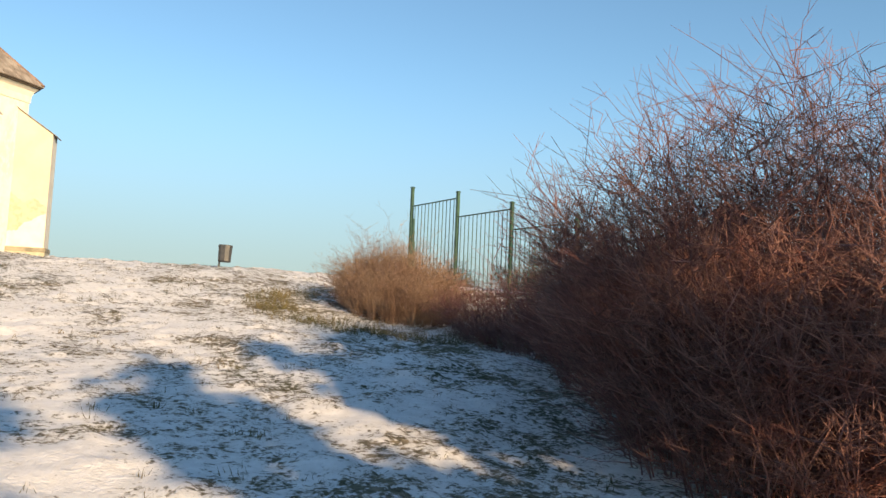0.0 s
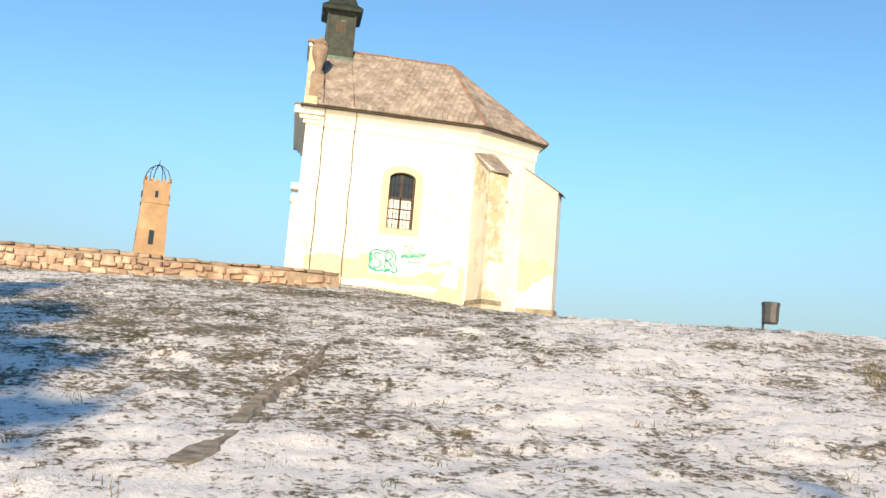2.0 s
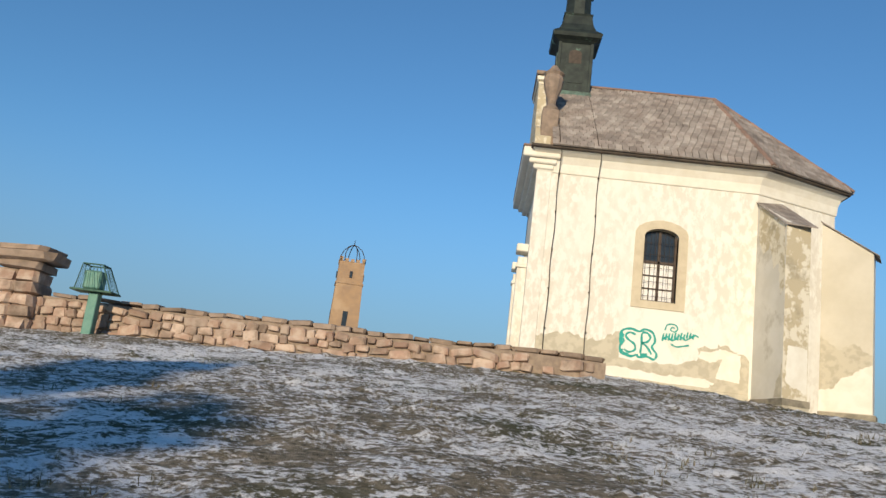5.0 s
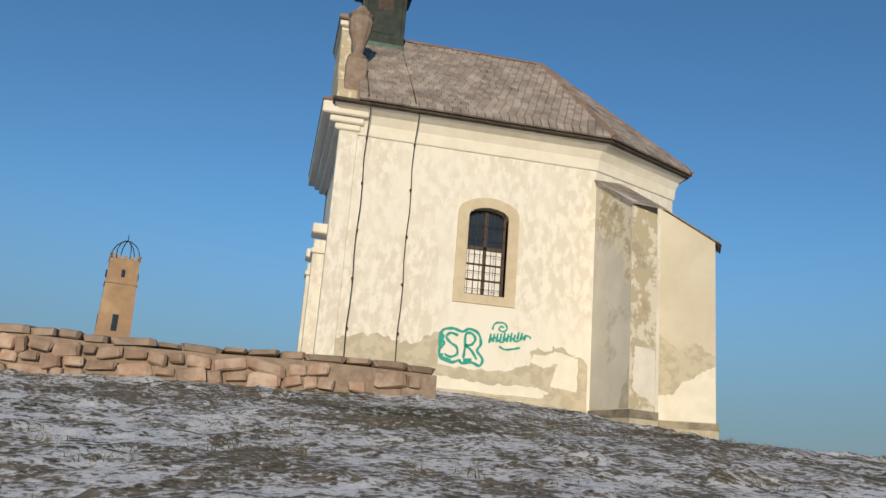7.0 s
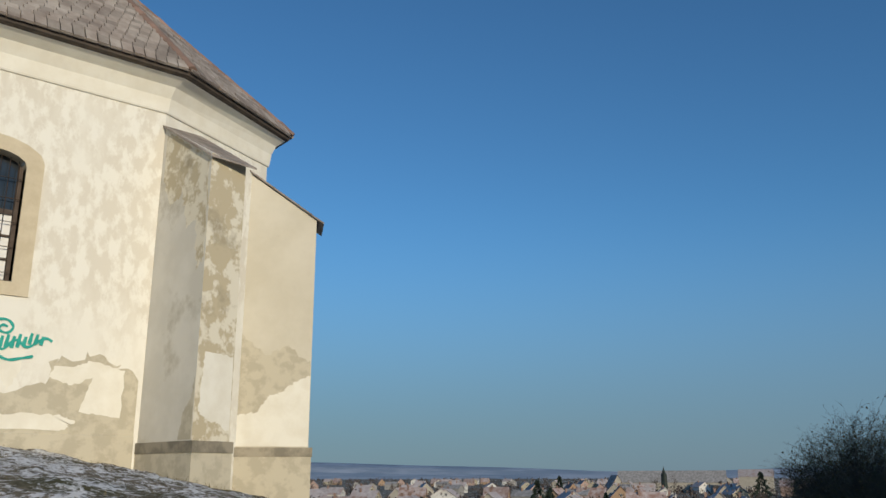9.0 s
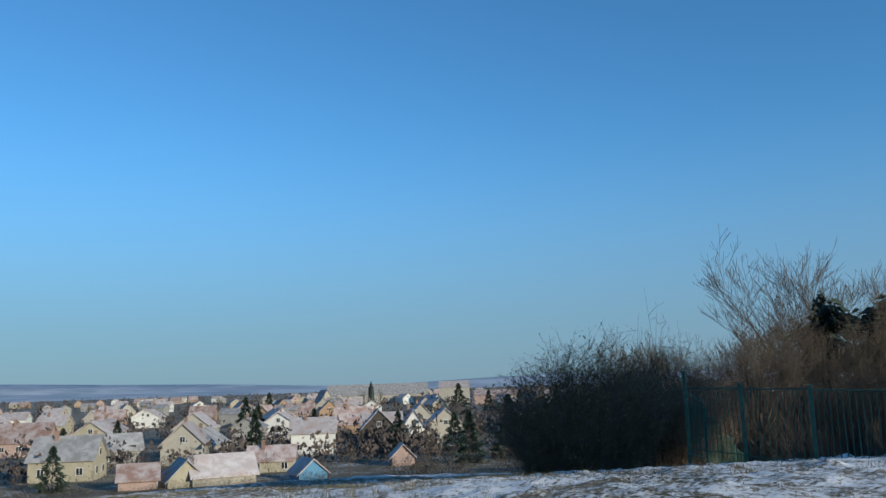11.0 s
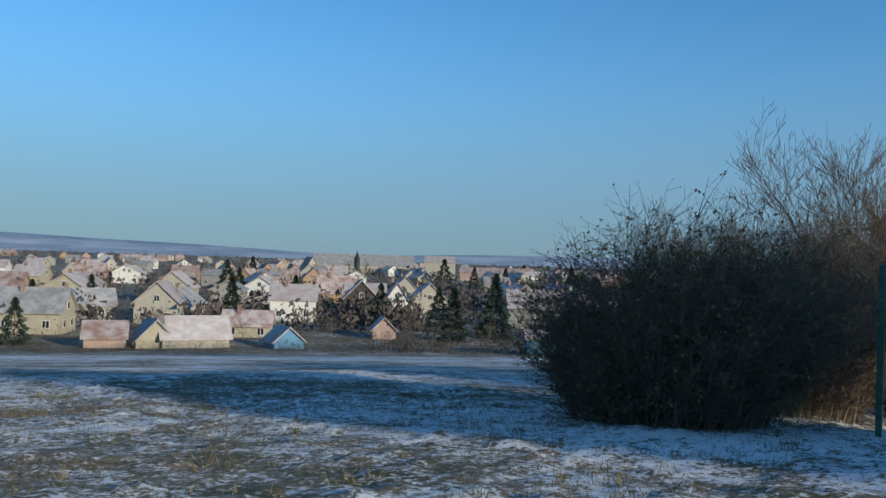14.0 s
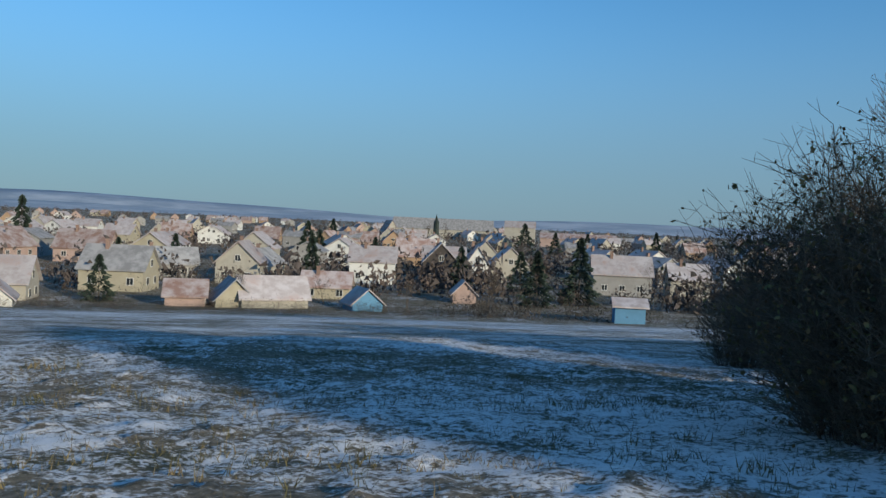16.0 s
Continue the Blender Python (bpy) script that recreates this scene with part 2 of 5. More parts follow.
# blue haze of the distance is painted into both hill colours
HILL = mat("far_hills_haze_tinted", (0.27, 0.33, 0.40), 0.95, second=(0.42, 0.47, 0.53), scale=0.0035, mix=(0.45, 0.6), stretch=(1, 1, 4))
FAR_WOODS = mat("hazy_bare_woods", (0.07, 0.062, 0.06), 0.95, second=(0.11, 0.085, 0.075), scale=0.05, island=0.3)

HEDGE = mat("dark_bare_hedge", (0.045, 0.040, 0.034), 0.95, second=(0.075, 0.06, 0.05), scale=0.2, island=0.35)


# ---- builders ----
def mesh_of(name, bm, material):
    me = bpy.data.meshes.new(name)
    bm.to_mesh(me)
    bm.free()
    me.materials.append(material)
    return me


def part(name, bm, material, parent, label=""):
    me = bm if isinstance(bm, bpy.types.Mesh) else mesh_of(name, bm, material)
    ob = new(name, me)
    ob.parent = parent
    if label:
        ob["label"] = label
    return ob


def thing(name, m, label, category, group="", kind=""):
    ob = new(name)
    ob.empty_display_size = 0.1
    ob.matrix_basis = m
    return tagged(ob, label, category, group, kind)


def box(bm, x0, x1, y0, y1, z0, z1, bevel=0.0):
    vs = [bm.verts.new((x, y, z)) for z in (z0, z1) for x, y in ((x0, y0), (x1, y0), (x1, y1), (x0, y1))]
    fs = [(3, 2, 1, 0), (4, 5, 6, 7), (0, 1, 5, 4), (1, 2, 6, 5), (2, 3, 7, 6), (3, 0, 4, 7)]
    faces = [bm.faces.new([vs[i] for i in f]) for f in fs]
    if bevel:
        bmesh.ops.bevel(bm, geom=list({e for f in faces for e in f.edges}), offset=bevel, segments=1, affect="EDGES")
    return vs


def prism(bm, outline, z0, z1):
    """Upright prism over a plan outline (counter-clockwise)."""
    lo = [bm.verts.new((x, y, z0)) for x, y in outline]
    hi = [bm.verts.new((x, y, z1)) for x, y in outline]
    n = len(outline)
    bm.faces.new(lo[::-1])
    bm.faces.new(hi)
    for i in range(n):
        bm.faces.new((lo[i], lo[(i + 1) % n], hi[(i + 1) % n], hi[i]))
    return lo, hi


def loft(bm, rings, close=True):
    """Skin over rings of equally many points."""
    vs = [[bm.verts.new(p) for p in r] for r in rings]
    n = len(vs[0])
    for a, b in zip(vs, vs[1:]):
        for i in range(n):
            bm.faces.new((a[i], a[(i + 1) % n], b[(i + 1) % n], b[i]))
    if close:
        bm.faces.new(vs[0][::-1])
        bm.faces.new(vs[-1])
    return vs


def square_rings(profile, cx=0.0, cy=0.0, sides=4, turn=45.0):
    out = []
    for r, z in profile:
        k = r / math.cos(math.pi / sides)
        out.append([(cx + k * math.cos(radians(turn) + 2 * math.pi * i / sides), cy + k * math.sin(radians(turn) + 2 * math.pi * i / sides), z) for i in range(sides)])
    return out


def tubes(lines, sides=3):
    """Thin tapered tubes along polylines: each line is a list of (point, radius). One mesh as vertices and faces."""
    groups = collections.defaultdict(list)
    for ln in lines:
        groups[len(ln)].append(ln)
    verts, faces, base = [], [], 0
    for n, lns in groups.items():
        p = np.array([[q[0][:] for q in ln] for ln in lns], float)
        r = np.array([[q[1] for q in ln] for ln in lns], float)
        d = np.empty_like(p)
        d[:, 1:-1] = p[:, 2:] - p[:, :-2]
        d[:, 0], d[:, -1] = p[:, 1] - p[:, 0], p[:, -1] - p[:, -2]
        d /= np.maximum(np.linalg.norm(d, axis=2, keepdims=True), 1e-6)
        u = np.cross(d, np.array((0.3, 0.8, 0.52)))
        u /= np.maximum(np.linalg.norm(u, axis=2, keepdims=True), 1e-6)
        w = np.cross(d, u)
        a = 2 * np.pi * np.arange(sides) / sides
        ring = p[:, :, None] + (u[:, :, None] * np.cos(a)[:, None] + w[:, :, None] * np.sin(a)[:, None]) * r[:, :, None, None]
        verts.append(ring.reshape(-1, 3))
        idx = base + np.arange(len(lns) * n * sides).reshape(len(lns), n, sides)
        nxt = np.roll(idx, -1, 2)
        faces.append(np.stack([idx[:, :-1], nxt[:, :-1], nxt[:, 1:], idx[:, 1:]], -1).reshape(-1, 4))
        base += idx.size
    return np.concatenate(verts), np.concatenate(faces)


def raw_mesh(name, verts, faces, material):
    me = bpy.data.meshes.new(name)
    if isinstance(faces, np.ndarray):
        me.vertices.add(len(verts))
        me.vertices.foreach_set("co", verts.astype(np.float32).ravel())
        me.loops.add(faces.size)
        me.loops.foreach_set("vertex_index", faces.astype(np.int32).ravel())
        me.polygons.add(len(faces))
        me.polygons.foreach_set("loop_start", np.arange(0, faces.size, 4, dtype=np.int32))
        me.update(calc_edges=True)
    else:
        me.from_pydata([tuple(v) for v in verts], [], faces)
    me.materials.append(material)
    return me


# ---- the hill ----
def softmin(a, b, k):
    m = np.minimum(a, b)
    return m - k * np.log(np.exp(-(a - m) / k) + np.exp(-(b - m) / k))


def height(x, y):
    """Ground height of the hill and of the plain below it."""
    x, y = np.asarray(x, float), np.asarray(y, float)
    south = 2.05 + 0.134 * y + 0.03 * (x - 4)
    east = 4.3 - 0.080 * (x - 22) - 0.078 * (y - 33.5)
    west = 6.4 + 0.10 * (x + 22)
    north = 6.6 - 0.10 * (y - 52)
    z = softmin(softmin(south, east, 0.22), softmin(west, north, 0.3), 0.22)
    z = z - 0.20 * np.exp(-(((x - 1.5) / 5.0) ** 2 + ((y - 11.5) / 4.0) ** 2)) + 0.18 * np.exp(-(((x - 11.0) / 4.0) ** 2 + ((y - 17.5) / 4.5) ** 2))
    z = z - 0.52 * np.exp(-(((x - 10.0) / 4.2) ** 2 + ((y - 28.6) / 4.6) ** 2)) + 0.3 * np.exp(-(((x - 34.0) / 9.0) ** 2 + ((y - 44.5) / 6.0) ** 2))
    z = z + 0.80 * np.exp(-(((x - 5.5) / 5.0) ** 2 + ((y - 36.5) / 5.5) ** 2))
    z = z - 2.2 * np.exp(-(((x - 31.5) / 4.2) ** 4 + ((y - 22.5) / 5.0) ** 4))
    return -softmin(-z, np.full_like(z, 8.0), 0.5)


def gz(x, y):
    return float(height(x, y))


def axis_lines(lo, hi, step, far):
    core = list(np.arange(lo, hi + 1e-6, step))
    out, d, left, right = [], step, [], []
    a = b = 0.0
    while a < far:
        d *= 1.16
        a += d
        left.append(lo - a)
        right.append(core[-1] + a)
    return np.array(left[::-1] + core + right)


def build_ground():
    xs, ys = axis_lines(-11, 33, 0.095, 4300), axis_lines(0, 46, 0.095, 4300)
    gx, gy = np.meshgrid(xs, ys)
    z = height(gx, gy)
    rs = np.random.RandomState(3)
    rough = rs.normal(0, 1, gx.shape)
    for _ in range(2):
        rough = (rough + np.roll(rough, 1, 0) + np.roll(rough, -1, 0) + np.roll(rough, 1, 1) + np.roll(rough, -1, 1)) / 5
    clod = np.maximum(0, rough - 0.35)
    near = np.exp(-(np.maximum(0, np.hypot(gx - 12, gy - 21) - 30) / 12) ** 2)
    lump = np.sin(gx * 1.1 + 0.7 * np.sin(gy * 0.9)) * np.sin(gy * 1.3 + 0.6 * np.sin(gx * 0.7))
    z = z + near * (rough * 0.036 + clod * 0.05 + lump * 0.03)
    nx, ny = len(xs), len(ys)
    me = bpy.data.meshes.new("ground")
    idx = np.arange(nx * ny).reshape(ny, nx)
    quads = np.stack([idx[:-1, :-1], idx[:-1, 1:], idx[1:, 1:], idx[1:, :-1]], -1).reshape(-1, 4)
    me.vertices.add(nx * ny)
    me.vertices.foreach_set("co", np.stack([gx, gy, z], -1).astype(np.float32).ravel())
    me.loops.add(quads.size)
    me.loops.foreach_set("vertex_index", quads.astype(np.int32).ravel())
    me.polygons.add(len(quads))
    me.polygons.foreach_set("loop_start", np.arange(0, quads.size, 4, dtype=np.int32))
    me.polygons.foreach_set("use_smooth", np.ones(len(quads), dtype=bool))
    me.update(calc_edges=True)
    me.materials.append(GROUND)
    tagged(new("ground", me), "hillside of dry grass under thin patchy snow", "ground", kind="structure")


build_ground()


def far_hills(name, dist, base, amp, seed, az0, az1, tall):
    """A long low ridge far behind the town."""
    rnd = random.Random(seed)
    ph = [rnd.uniform(0, 6.28) for _ in range(6)]
    bm = bmesh.new()
    rows = []
    for i in range(181):
        a = radians(az0 + (az1 - az0) * i / 180)
        h = base + tall * math.exp(-((math.degrees(a) - 62) / 20) ** 2)
        for k, p in enumerate(ph):
            h += amp / (1 + k) * math.sin((k + 1) * 3.7 * a + p)
        ca, sa = math.cos(a), math.sin(a)
        rows.append([bm.verts.new(((dist + o) * ca, (dist + o) * sa, z)) for o, z in ((0, -8.4), (250, h * 0.55), (480, h), (640, -8.4))])
    for a, b in zip(rows, rows[1:]):
        for k in range(3):
            bm.faces.new((a[k], a[k + 1], b[k + 1], b[k]))
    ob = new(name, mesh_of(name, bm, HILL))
    for p in ob.data.polygons:
        p.use_smooth = True
    tagged(ob, "snow-dusted hills far beyond the town, blue haze painted into their colour", "hills", kind="structure")


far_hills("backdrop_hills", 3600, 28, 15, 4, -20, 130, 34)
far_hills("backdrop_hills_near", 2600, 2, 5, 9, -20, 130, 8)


# ---- chapel ----
def fixed(ob):
    """Parts given in world coordinates stay where they are under their thing."""
    p = ob.parent
    m = p.matrix_basis if p.parent is None else p.parent.matrix_basis @ p.parent.matrix_basis.inverted() @ p.matrix_basis
    ob.matrix_parent_inverse = p.matrix_basis.inverted() if p.parent is None else Matrix.Identity(4)
    return ob


def slab_on(outline, origin, u, normal, thick, material, name, parent, lift=0.0, label=""):
    """A thin plate with a free outline (along u and up) lying on a wall."""
    u, n = Vector(u).normalized(), Vector(normal).normalized()
    bm = bmesh.new()
    o = Vector(origin)
    back = [bm.verts.new(o + u * a + Vector((0, 0, b)) + n * (lift - 0.02)) for a, b in outline]
    front = [bm.verts.new(o + u * a + Vector((0, 0, b)) + n * (lift + thick)) for a, b in outline]
    bm.faces.new(front)
    k = len(outline)
    for i in range(k):
        bm.faces.new((back[i], back[(i + 1) % k], front[(i + 1) % k], front[i]))
    bmesh.ops.recalc_face_normals(bm, faces=bm.faces)
    return fixed(part(name, bm, material, parent, label))


def ragged(points, seed, jag=0.05, steps=9):
    """Break an outline into small uneven steps, as flaked plaster has."""
    rnd = random.Random(seed)
    out = []
    for i, (a, b) in enumerate(points):
        c, d = points[(i + 1) % len(points)]
        straight = abs(a - c) < 0.002 or abs(b - d) < 0.002
        out.append((a, b))
        if not straight:
            for k in range(1, steps):
                t = k / steps
                out.append((a + (c - a) * t + rnd.uniform(-jag, jag), b + (d - b) * t + rnd.uniform(-jag, jag)))
    return out


NY = 34.96
C1, C2 = Vector((8.05, 34.96)), Vector((10.44, 36.56))
BASE_Z, EAVE_Z, RIDGE_Z, RIDGE_Y = 5.0, 13.0, 16.35, 37.6
chapel = thing("chapel", pose(5.5, 37.0, 6.0), "small cream-plastered chapel with weathered walls and shingle roof on the hilltop", "chapel")


def build_chapel_walls():
    # nave wall to the south, with an arched window opening through it
    arch = [(5.3 + 0.5 * math.cos(a) * 1.0, 10.72 + 0.25 * math.sin(a)) for a in np.linspace(0, math.pi, 13)]
    z0, z1, x0, x1 = BASE_Z, 12.95, 1.55, 8.05
    bm = bmesh.new()
    rings = [
        [(x0, z0), (4.8, z0), (4.8, z1), (x0, z1)], [(5.8, z0), (x1, z0), (x1, z1), (5.8, z1)],
        [(4.8, z0), (5.8, z0), (5.8, 8.78), (4.8, 8.78)],
        [(5.8, z1), (4.8, z1), (4.8, 10.72)] + arch[::-1][1:-1] + [(5.8, 10.72)]]
    for ring in rings:
        f = [bm.verts.new((x, NY, z)) for x, z in ring]
        k = [bm.verts.new((x, NY + 0.55, z)) for x, z in ring]
        bm.faces.new(f)
        bm.faces.new(k[::-1])
        for i in range(len(ring)):
            bm.faces.new((f[i], k[i], k[(i + 1) % len(ring)], f[(i + 1) % len(ring)]))
    bmesh.ops.remove_doubles(bm, verts=bm.verts, dist=0.0005)
    bmesh.ops.recalc_face_normals(bm, faces=bm.faces)
    fixed(part("nave_wall", bm, PLASTER, chapel))
    for name, a, b, mt in (("apse_wall", (8.05, 34.963), (10.84, 36.30), PLASTER), ("end_wall", (10.84, 36.303), (10.84, 38.897), PLASTER),
                           ("apse_wall", (10.84, 38.90), (8.05, 40.237), PLASTER), ("north_wall", (8.05, 40.24), (1.55, 40.24), PLASTER),
                           ("facade_wall", (1.55, 40.24), (1.55, 34.963), PLASTER)):
        a, b = Vector(a), Vector(b)
        n = Vector(((b - a).y, -(b - a).x)).normalized() * -0.5
        bm = bmesh.new()
        prism(bm, [a, b, b + n, a + n], BASE_Z, 12.948)
        bmesh.ops.recalc_face_normals(bm, faces=bm.faces)
        fixed(part(name, bm, mt, chapel))
    # stained foot of the nave wall
    bm = bmesh.new()
    box(bm, 1.6, 7.98, NY - 0.035, NY + 0.01, BASE_Z, 6.42, 0.012)
    fixed(part("plinth", bm, STAIN, chapel, "damp brown plinth strip"))
    # cove cornice and dark eaves board all round
    eave = [(1.2, 34.40), (8.22, 34.40), (11.20, 36.00), (11.20, 39.20), (8.22, 40.80), (1.2, 40.80)]
    wall = [(1.5, 34.93), (8.06, 34.93), (10.87, 36.28), (10.87, 38.92), (8.06, 40.27), (1.5, 40.27)]
    mid = [tuple(Vector(p) * 0.22 + Vector(q) * 0.78) for p, q in zip(wall, eave)]
    bm = bmesh.new()
    loft(bm, [[(*p, 12.34) for p in wall], [(*(Vector(p) * 0.96 + Vector(q) * 0.04), 12.37) for p, q in zip(wall, mid)], [(*(Vector(p) * 0.86 + Vector(q) * 0.14), 12.62) for p, q in zip(wall, mid)],
              [(*(Vector(p) * 0.58 + Vector(q) * 0.42), 12.82) for p, q in zip(wall, mid)], [(*p, 12.94) for p in mid]])
    fixed(part("cornice", bm, LIMEWASH, chapel, "cream coved plaster cornice"))
    bm = bmesh.new()
    loft(bm, [[(*(Vector(p) * 0.3 + Vector(q) * 0.7), 12.945) for p, q in zip(mid, eave)], [(*p, 12.96) for p in eave], [(*p, 13.03) for p in eave]])
    fixed(part("eaves_board", bm, ROOF_DARK, chapel, "dark weathered eaves board"))


build_chapel_walls()

EAVE = [Vector(p) for p in ((1.85, 34.36, 13.04), (8.24, 34.36, 13.04), (11.24, 35.98, 13.04), (11.24, 39.22, 13.04), (8.24, 40.84, 13.04), (1.85, 40.84, 13.04))]
R0, R1 = Vector((1.85, RIDGE_Y, RIDGE_Z)), Vector((7.28, RIDGE_Y, RIDGE_Z))


def build_roof():
    bm = bmesh.new()
    e = [bm.verts.new(p) for p in EAVE]
    a, b = bm.verts.new(R0), bm.verts.new(R1)
    for f in ((e[0], e[1], b, a), (e[1], e[2], b), (e[2], e[3], b), (e[3], e[4], b), (e[4], e[5], a, b), (e[5], e[0], a), tuple(e[::-1])):
        bm.faces.new(f)
    bmesh.ops.recalc_face_normals(bm, faces=bm.faces)
    return fixed(part("roof", bm, SHINGLE, chapel, "weathered brown clay shingle roof"))


ROOF = build_roof()


def window_and_surround():
    # raised ochre surround with an arched head
    outer = [(-0.77, -0.22), (0.77, -0.22), (0.77, 2.05), (0.70, 2.2), (0.5, 2.33), (0.25, 2.41), (0, 2.44), (-0.25, 2.41), (-0.5, 2.33), (-0.70, 2.2), (-0.77, 2.05)]
    inner = [(-0.5, 0.0), (0.5, 0.0), (0.5, 1.94), (0.47, 2.03), (0.36, 2.11), (0.19, 2.165), (0, 2.185), (-0.19, 2.165), (-0.36, 2.11), (-0.47, 2.03), (-0.5, 1.94)]
    bm = bmesh.new()
    ps = lambda pts, y: [bm.verts.new((5.3 + a, y, 8.78 + b)) for a, b in pts]
    of, inf, ob_, ib = ps(outer, NY - 0.035), ps(inner, NY - 0.035), ps(outer, NY + 0.02), ps(inner, NY + 0.30)
    k = len(outer)
    for i in range(k):
        j = (i + 1) % k
        bm.faces.new((of[i], of[j], inf[j], inf[i]))
        bm.faces.new((ob_[i], ob_[j], of[j], of[i]))
        bm.faces.new((inf[i], inf[j], ib[j], ib[i]))
    bmesh.ops.recalc_face_normals(bm, faces=bm.faces)
    win = fixed(part("window", bm, SURROUND, chapel, "arched window with raised ochre surround"))
    sub = lambda name, bm, mt, label="": sub_fix(part(name, bm, mt, win, label))

    def sub_fix(ob):
        ob.matrix_parent_inverse = Matrix.Identity(4)
        return ob
    bm = bmesh.new()
    box(bm, 4.81, 5.79, NY + 0.24, NY + 0.26, 9.98, 10.95)
    sub("upper_pane", bm, GLASS_DARK, "dark upper glass")
    bm = bmesh.new()
    for i in range(4):
        for j in range(3):
            x, z = 4.83 + i * 0.24, 8.80 + j * 0.39
            box(bm, x, x + 0.225, NY + 0.236, NY + 0.25, z, z + 0.375)
    sub("lower_pane", bm, PANE_WHITE, "whitened lower panes")
    for x0, x1, z0, z1 in ((4.8, 4.86, 8.78, 10.8), (5.74, 5.8, 8.78, 10.8), (5.26, 5.34, 8.78, 10.93), (4.86, 5.74, 8.78, 8.84), (4.86, 5.74, 9.94, 10.02),
                           (4.86, 5.74, 9.17, 9.20), (4.86, 5.74, 9.56, 9.59)):
        bm = bmesh.new()
        box(bm, x0, x1, NY + 0.19, NY + 0.235, z0, z1)
        sub("window_frame", bm, FRAME_DARK)
    for i in range(7):
        x = 4.89 + i * 0.137
        v, f = tubes([[(Vector((x, NY + 0.12, 8.78)), 0.008), (Vector((x, NY + 0.12, 10.9)), 0.008)]], 5)
        sub("grille_bar", raw_mesh("grille_bar", v, f, IRON), IRON)
    for z in (8.95, 9.38, 9.80, 10.2, 10.55):
        v, f = tubes([[(Vector((4.8, NY + 0.135, z)), 0.007), (Vector((5.8, NY + 0.135, z)), 0.007)]], 5)
        sub("grille_bar", raw_mesh("grille_bar", v, f, IRON), IRON)


window_and_surround()


def buttress(plan, z_back, z_front, mats, caps):
    """Leaning-back pier: plan is back-left, front-left, front-right, back-right."""
    bm = bmesh.new()
    lo = [bm.verts.new((*p, BASE_Z - 0.4)) for p in plan]
    hi = [bm.verts.new((*p, z)) for p, z in zip(plan, (z_back, z_front, z_front, z_back))]
    faces = [bm.faces.new((lo[i], lo[(i + 1) % 4], hi[(i + 1) % 4], hi[i])) for i in range(4)] + [bm.faces.new(hi)]
    bmesh.ops.recalc_face_normals(bm, faces=bm.faces)
    me = bpy.data.meshes.new("buttress")
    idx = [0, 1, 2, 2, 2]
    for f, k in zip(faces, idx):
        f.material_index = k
    bm.to_mesh(me)
    bm.free()
    for m in mats:
        me.materials.append(m)
    ob = fixed(part("buttress", me, mats[0], chapel, "stepped plaster buttress with patched render"))
    # plinth stones round the foot
    c = sum((Vector(p) for p in plan), Vector((0, 0))) / 4
    grown = [c + (Vector(p) - c) * 1.07 for p in plan]
    for z0, z1, g, lab in ((BASE_Z - 0.4, 6.12, 1.0, "rough plinth masonry"), (6.12, 6.30, 1.02, "dark plinth course")):
        bm = bmesh.new()
        prism(bm, [c + (p - c) * g for p in grown], z0, z1)
        bmesh.ops.recalc_face_normals(bm, faces=bm.faces)
        o = part("plinth", bm, STONE_PLINTH if z1 > 6.2 else STAIN, ob, lab)
    # sloping tiled cap
    back = (Vector(plan[0]) + Vector(plan[3])) / 2
    front = (Vector(plan[1]) + Vector(plan[2])) / 2
    d = (front - back).normalized()
    s = Vector((-d.y, d.x))
    n = 7
    run = (front - back).length + 0.09
    w = (Vector(plan[2]) - Vector(plan[1])).length / 2 + 0.06
    for i in range(n):
        a, b = i / n, (i + 1.25) / n
        za, zb = z_back + (z_front - z_back) * a * 1.1 + 0.06, z_back + (z_front - z_back) * b * 1.1 + 0.05
        for j in range(5):
            bm = bmesh.new()
            o0, o1 = -w + 2 * w * j / 5, -w + 2 * w * (j + 1) / 5 - 0.008
            ring = []
            for t, z in ((a, za - 0.02), (b, zb)):
                for o in (o0, o1):
                    p = back + d * run * t + s * o
                    ring.append((p.x, p.y, z))
            v = [bm.verts.new(q) for q in ring] + [bm.verts.new((q[0], q[1], q[2] + 0.035)) for q in ring]
            for f in ((0, 1, 3, 2), (4, 6, 7, 5), (0, 4, 5, 1), (2, 3, 7, 6), (0, 2, 6, 4), (1, 5, 7, 3)):
                bm.faces.new([v[k] for k in f])
            part("cap_tile", bm, SHINGLE, ob)
    return ob


B1 = [(8.03, 35.15), (8.32, 33.32), (9.09, 33.61), (8.82, 35.5)]
BD = Vector((0.882, -0.471))
_ae = Vector((11.635, 35.42))
_sd2 = Vector((0.471, 0.882))
B2 = [tuple(_ae - BD * 1.75), tuple(_ae), tuple(_ae + _sd2 * 0.85), tuple(_ae - BD * 1.75 + _sd2 * 0.85)]
# first buttress: greyer plaster on its left face than on its front
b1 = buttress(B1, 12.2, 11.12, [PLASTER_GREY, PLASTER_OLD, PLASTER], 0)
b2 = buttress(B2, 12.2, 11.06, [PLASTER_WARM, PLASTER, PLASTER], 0)


